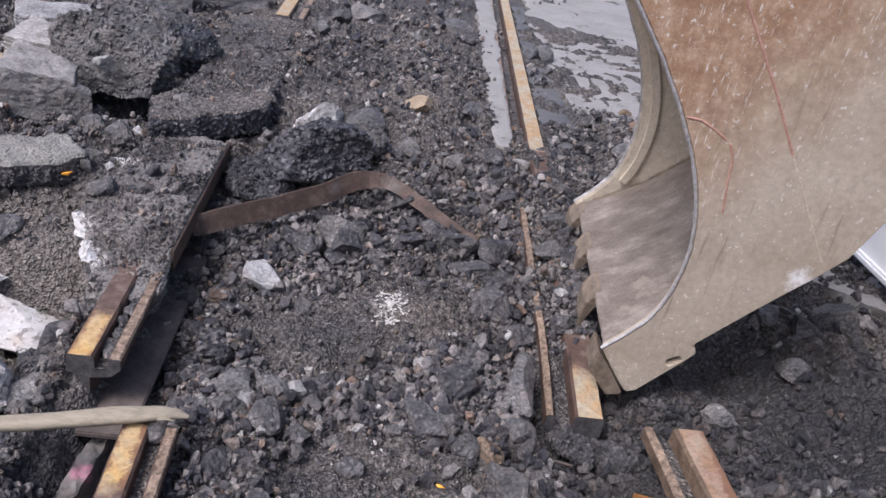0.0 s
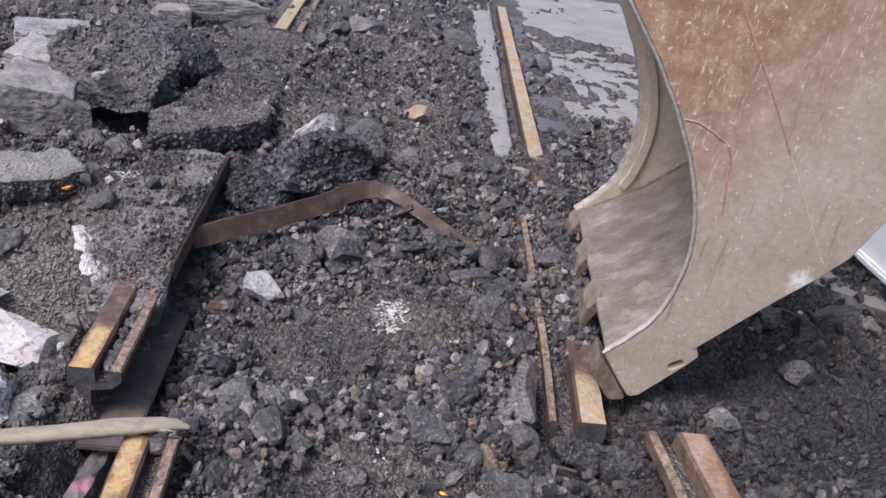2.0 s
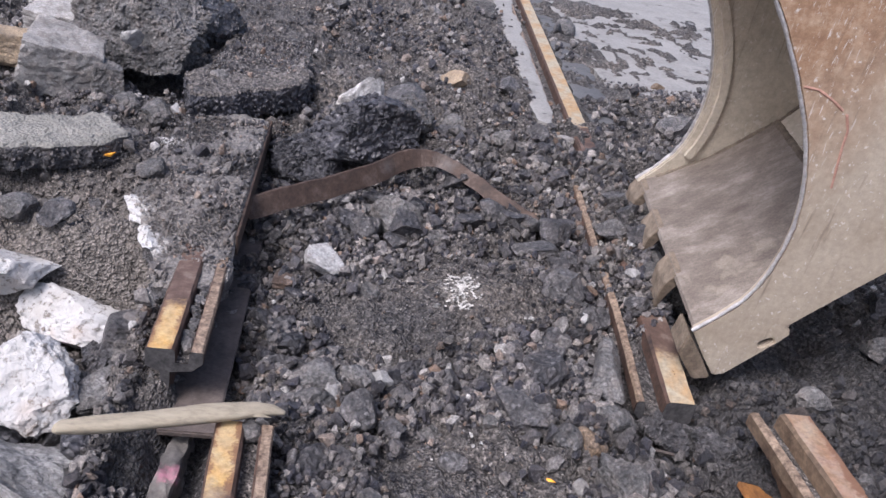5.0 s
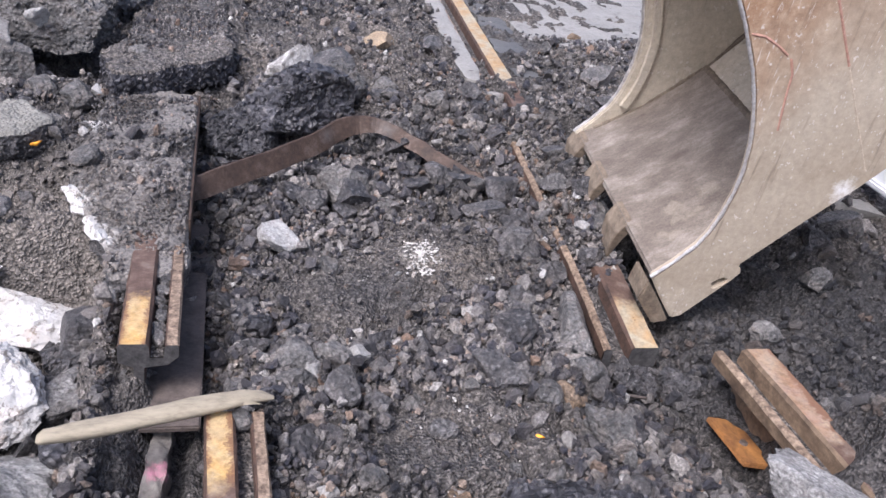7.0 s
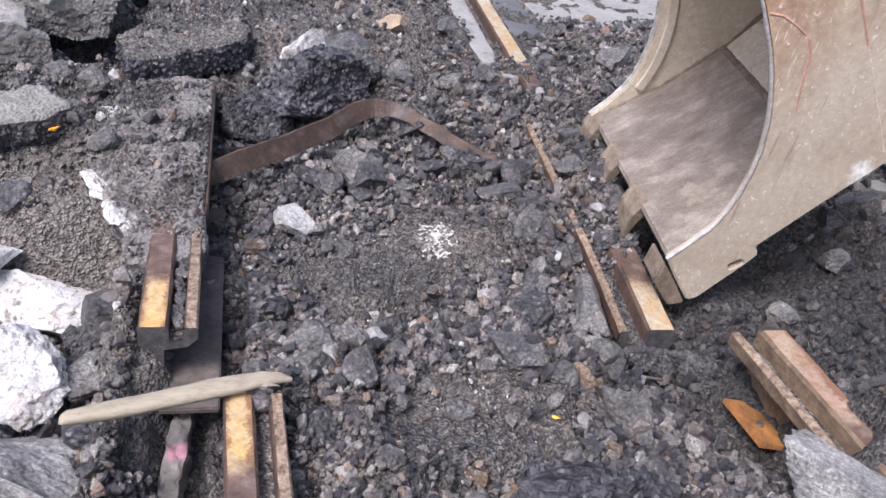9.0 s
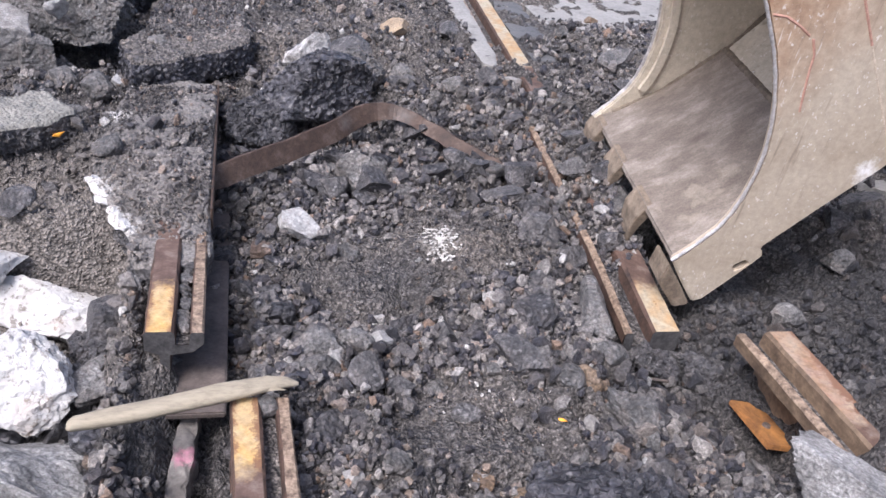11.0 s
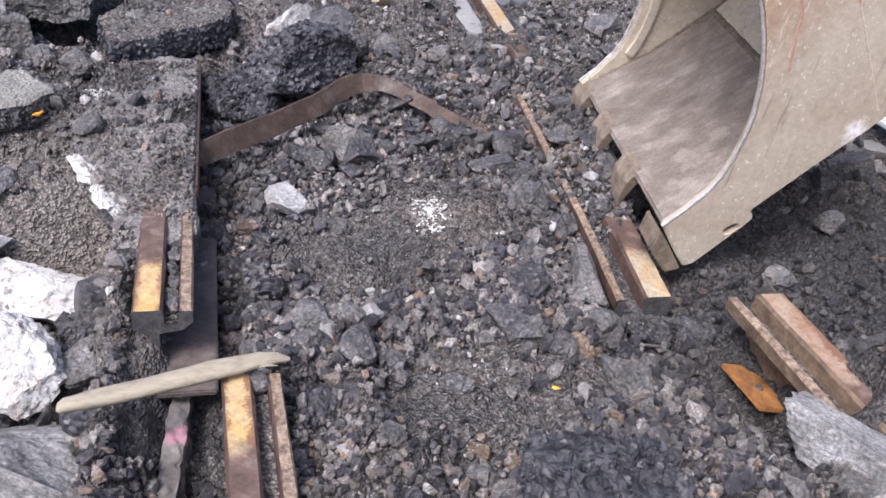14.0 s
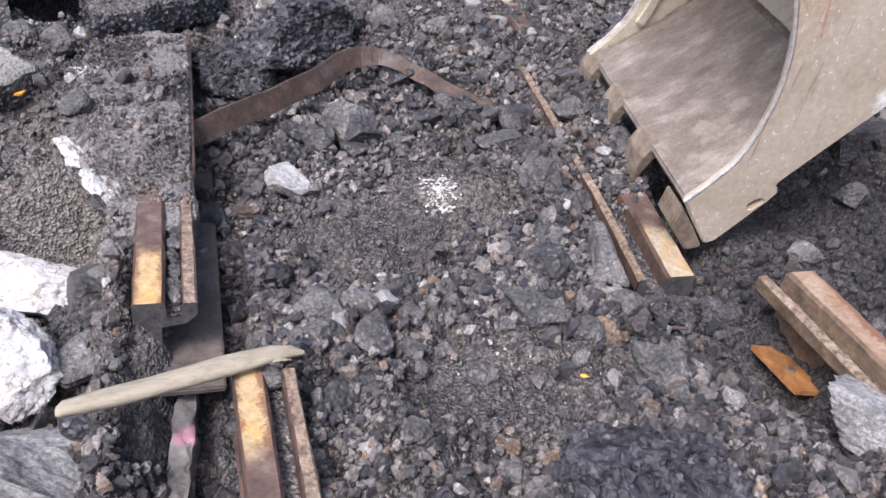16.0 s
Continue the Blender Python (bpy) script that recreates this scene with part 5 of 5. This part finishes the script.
def density(x, y):
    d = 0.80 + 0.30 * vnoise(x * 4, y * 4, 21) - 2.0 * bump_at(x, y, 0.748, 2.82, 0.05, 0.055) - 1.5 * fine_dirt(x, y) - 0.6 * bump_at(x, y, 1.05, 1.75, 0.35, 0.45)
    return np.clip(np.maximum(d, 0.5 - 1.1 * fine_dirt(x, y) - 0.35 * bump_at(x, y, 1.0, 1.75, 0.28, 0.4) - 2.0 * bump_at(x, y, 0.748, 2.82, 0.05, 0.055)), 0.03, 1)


def top_at(x, y):
    """Height of what lies open at a place: soil, or the crust and slab over it."""
    z = ground_z(x, y)
    on = (x > -0.60 - 0.6 * np.clip(y - 1.98, 0, 0.19)) & (x < -0.447) & (y > 1.86) & (y < 2.72)
    z = np.where(on, 0.026 - 0.036 * smooth(2.18, 1.92, y), z)
    on2 = (x > -0.66) & (x < -0.37) & (y > 2.78 + 0.75 * (x + 0.66)) & (y < 4.4)
    return np.where(on2, np.maximum(z, 0.094 - 0.055 * smooth(2.95, 3.6, y) + 0.03 * (x + 0.5)), z)


def blocked(x, y):
    b = (x > -0.56) & (x < -0.40) & (y > 1.38) & (y < 1.93)
    b |= (x > -0.41) & (x < -0.29) & (y < 1.50)
    b |= (x > 0.44) & (x < 0.62) & (y > 1.66) & (y < 1.98)
    b |= (x > 0.585) & (x < 0.70) & (y < 1.61) & (y > 1.36)
    b |= (x > 0.60) & (x < 0.745) & (y < 1.60)
    b |= (x > 0.565 + 0.066 * (y - 3.2)) & (x < 0.665 + 0.066 * (y - 3.2)) & (y > 3.12)
    b |= (x > 0.60) & (x < 1.05) & (y > 1.86) & (y < 2.52) & (x > 0.66 + 0.07 * (y - 1.8))
    b |= (x > 1.32) & (y > 2.5) & (vnoise(x * 5, y * 5, 3) > -0.2)
    b |= (x > 0.87) & (y > 3.80) & (vnoise(x * 4, y * 4, 3) > -0.6)
    b |= (x > 0.66 + 0.07 * (y - 3.25)) & (x < 0.86) & (y > 3.5) & (vnoise(x * 7, y * 7, 6) > -0.45)
    b |= (x > 0.555) & (x < 0.645) & (y > 2.88) & (y < 3.05)
    b |= (x > -0.58) & (x < -0.35) & (y > 4.42)
    b |= (np.abs(x) < 1.2) & (y < 0.98)
    return b


def on_slab(x, y):
    return ((x > -0.74) & (x < -0.44) & (y > 1.9) & (y < 2.76)) | ((x > -0.72) & (x < -0.36) & (y > 2.72) & (y < 4.6))


def scatter(count, area, size, seed):
    r = np.random.default_rng(seed)
    x, y = r.uniform(area[0], area[1], count), r.uniform(area[2], area[3], count)
    ok = (r.random(count) < density(x, y)) & ~blocked(x, y)
    if size[1] < 0.02:
        ok |= (r.random(count) < 0.75 * fine_dirt(x, y)) & ~blocked(x, y)
    if size[1] > 0.02:
        ok &= ~(on_slab(x, y) & (r.random(count) < 0.9))
    x, y = x[ok], y[ok]
    s = size[0] * (size[1] / size[0]) ** (r.random(len(x)) ** 1.5)
    return x, y, s, r


def gravel(name, sets, material, label, shapes, lift=(0.12, 0.58)):
    V, F, base = [], [], 0
    for args in sets:
        x, y, s, r = scatter(*args)
        z = top_at(x, y) + s * r.uniform(*lift, len(x))
        rot = r.uniform(-math.pi, math.pi, (len(x), 3)) * np.array([0.7, 0.7, 1])
        pick = r.integers(0, len(shapes), len(x))
        for t, (tv, tf) in enumerate(shapes):
            m = np.nonzero(pick == t)[0]
            if not len(m):
                continue
            a, b, c = rot[m].T
            ca, sa, cb, sb, cc, sc = np.cos(a), np.sin(a), np.cos(b), np.sin(b), np.cos(c), np.sin(c)
            R = np.stack([np.stack([cb * cc, sa * sb * cc - ca * sc, ca * sb * cc + sa * sc], -1), np.stack([cb * sc, sa * sb * sc + ca * cc, ca * sb * sc - sa * cc], -1), np.stack([-sb, sa * cb, ca * cb], -1)], 1)
            P = np.einsum("nij,vj->nvi", R, tv) * (s[m] / 2)[:, None, None] + np.stack([x[m], y[m], z[m]], -1)[:, None, :]
            V.append(P.reshape(-1, 3))
            F.append((tf[None] + (base + np.arange(len(m)) * len(tv))[:, None, None]).reshape(-1, 3))
            base += len(m) * len(tv)
    ob = new(name, raw_mesh(name, np.concatenate(V), np.concatenate(F), material))
    return tagged(ob, label, "gravel", kind="stuff")


gravel("gravel", [(1500, (0.13, 0.62, 1.22, 1.86), (0.022, 0.058), 41), (700, (-0.36, 0.10, 1.56, 1.80), (0.020, 0.045), 42), (6500, (0.13, 0.66, 1.18, 1.95), (0.012, 0.030), 43), (4200, (-0.62, 1.2, 1.0, 2.9), (0.024, 0.055), 11), (2400, (-1.5, 1.6, 1.3, 4.2), (0.028, 0.062), 12), (34000, (-0.6, 0.95, 0.98, 2.75), (0.010, 0.032), 1), (17000, (-1.35, 1.5, 0.98, 3.0), (0.011, 0.034), 5),
                  (20000, (-1.7, 1.75, 2.6, 4.3), (0.011, 0.036), 3), (6000, (-2.2, 2.2, 4.1, 7.5), (0.016, 0.065), 4), (5000, (-4.0, 4.0, -1.5, 8.5), (0.02, 0.07), 14)], M_GRAVEL, "loose dark crushed stone and asphalt grit", TEMPL)
gravel("grit", [(3800, (-0.68, -0.45, 1.86, 2.76), (0.006, 0.0195), 31), (5000, (-0.70, -0.36, 2.78, 3.6), (0.008, 0.0195), 32), (26000, (-0.62, 0.95, 1.0, 2.7), (0.0040, 0.0105), 2), (34000, (-1.35, 1.5, 1.2, 3.0), (0.0050, 0.013), 7), (15000, (-1.2, -0.43, 1.5, 2.9), (0.005, 0.014), 27), (34000, (-1.5, 1.3, 2.7, 4.2), (0.007, 0.016), 6)], M_GRAVEL, "fine crumbs of stone and asphalt between the gravel", CRUMBS, (0.15, 0.5))
gravel("pebbles", [(1500, (-0.30, 0.52, 0.98, 1.42), (0.011, 0.030), 21), (500, (-0.38, 0.5, 1.4, 1.75), (0.009, 0.022), 22)], M_PEBBLE, "mixed tan, grey and pale pebbles on the dirt", PEBBLES, (0.15, 0.4))

# larger loose stones, one by one
MESHES = []
for i, (tv, tf) in enumerate(TEMPL[:14]):
    w = 0.034 + 0.0035 * i
    bm = rock_bm(w, 0.85 * w, 0.75 * w, 500 + i, 3, 9, 0.09)
    me = bpy.data.meshes.new("rubble_stone")
    bm.to_mesh(me)
    bm.free()
    me.materials.append((M_GREY, M_DARK, M_BLACK, M_DARK, M_GREY, M_DARK)[i % 6])
    MESHES.append(me)
lx, ly, ls, r = scatter(900, (-1.1, 1.25, 1.05, 3.0), (0.030, 0.078), 9)
for x, y, s in [row for row in zip(lx, ly, ls) if math.hypot(row[0] - 1.0, row[1] - 1.58) > 0.46 or row[2] < 0.036][:290]:
    ob = new("rubble_stone", MESHES[r.integers(0, len(MESHES))])
    ob.matrix_world = pose(x, y, float(top_at(np.array(x), np.array(y))) + s * 0.12, r.uniform(-25, 25), r.uniform(-25, 25), r.uniform(0, 360))
    tagged(ob, "loose angular grey rubble stone", "stone", "loose rubble")
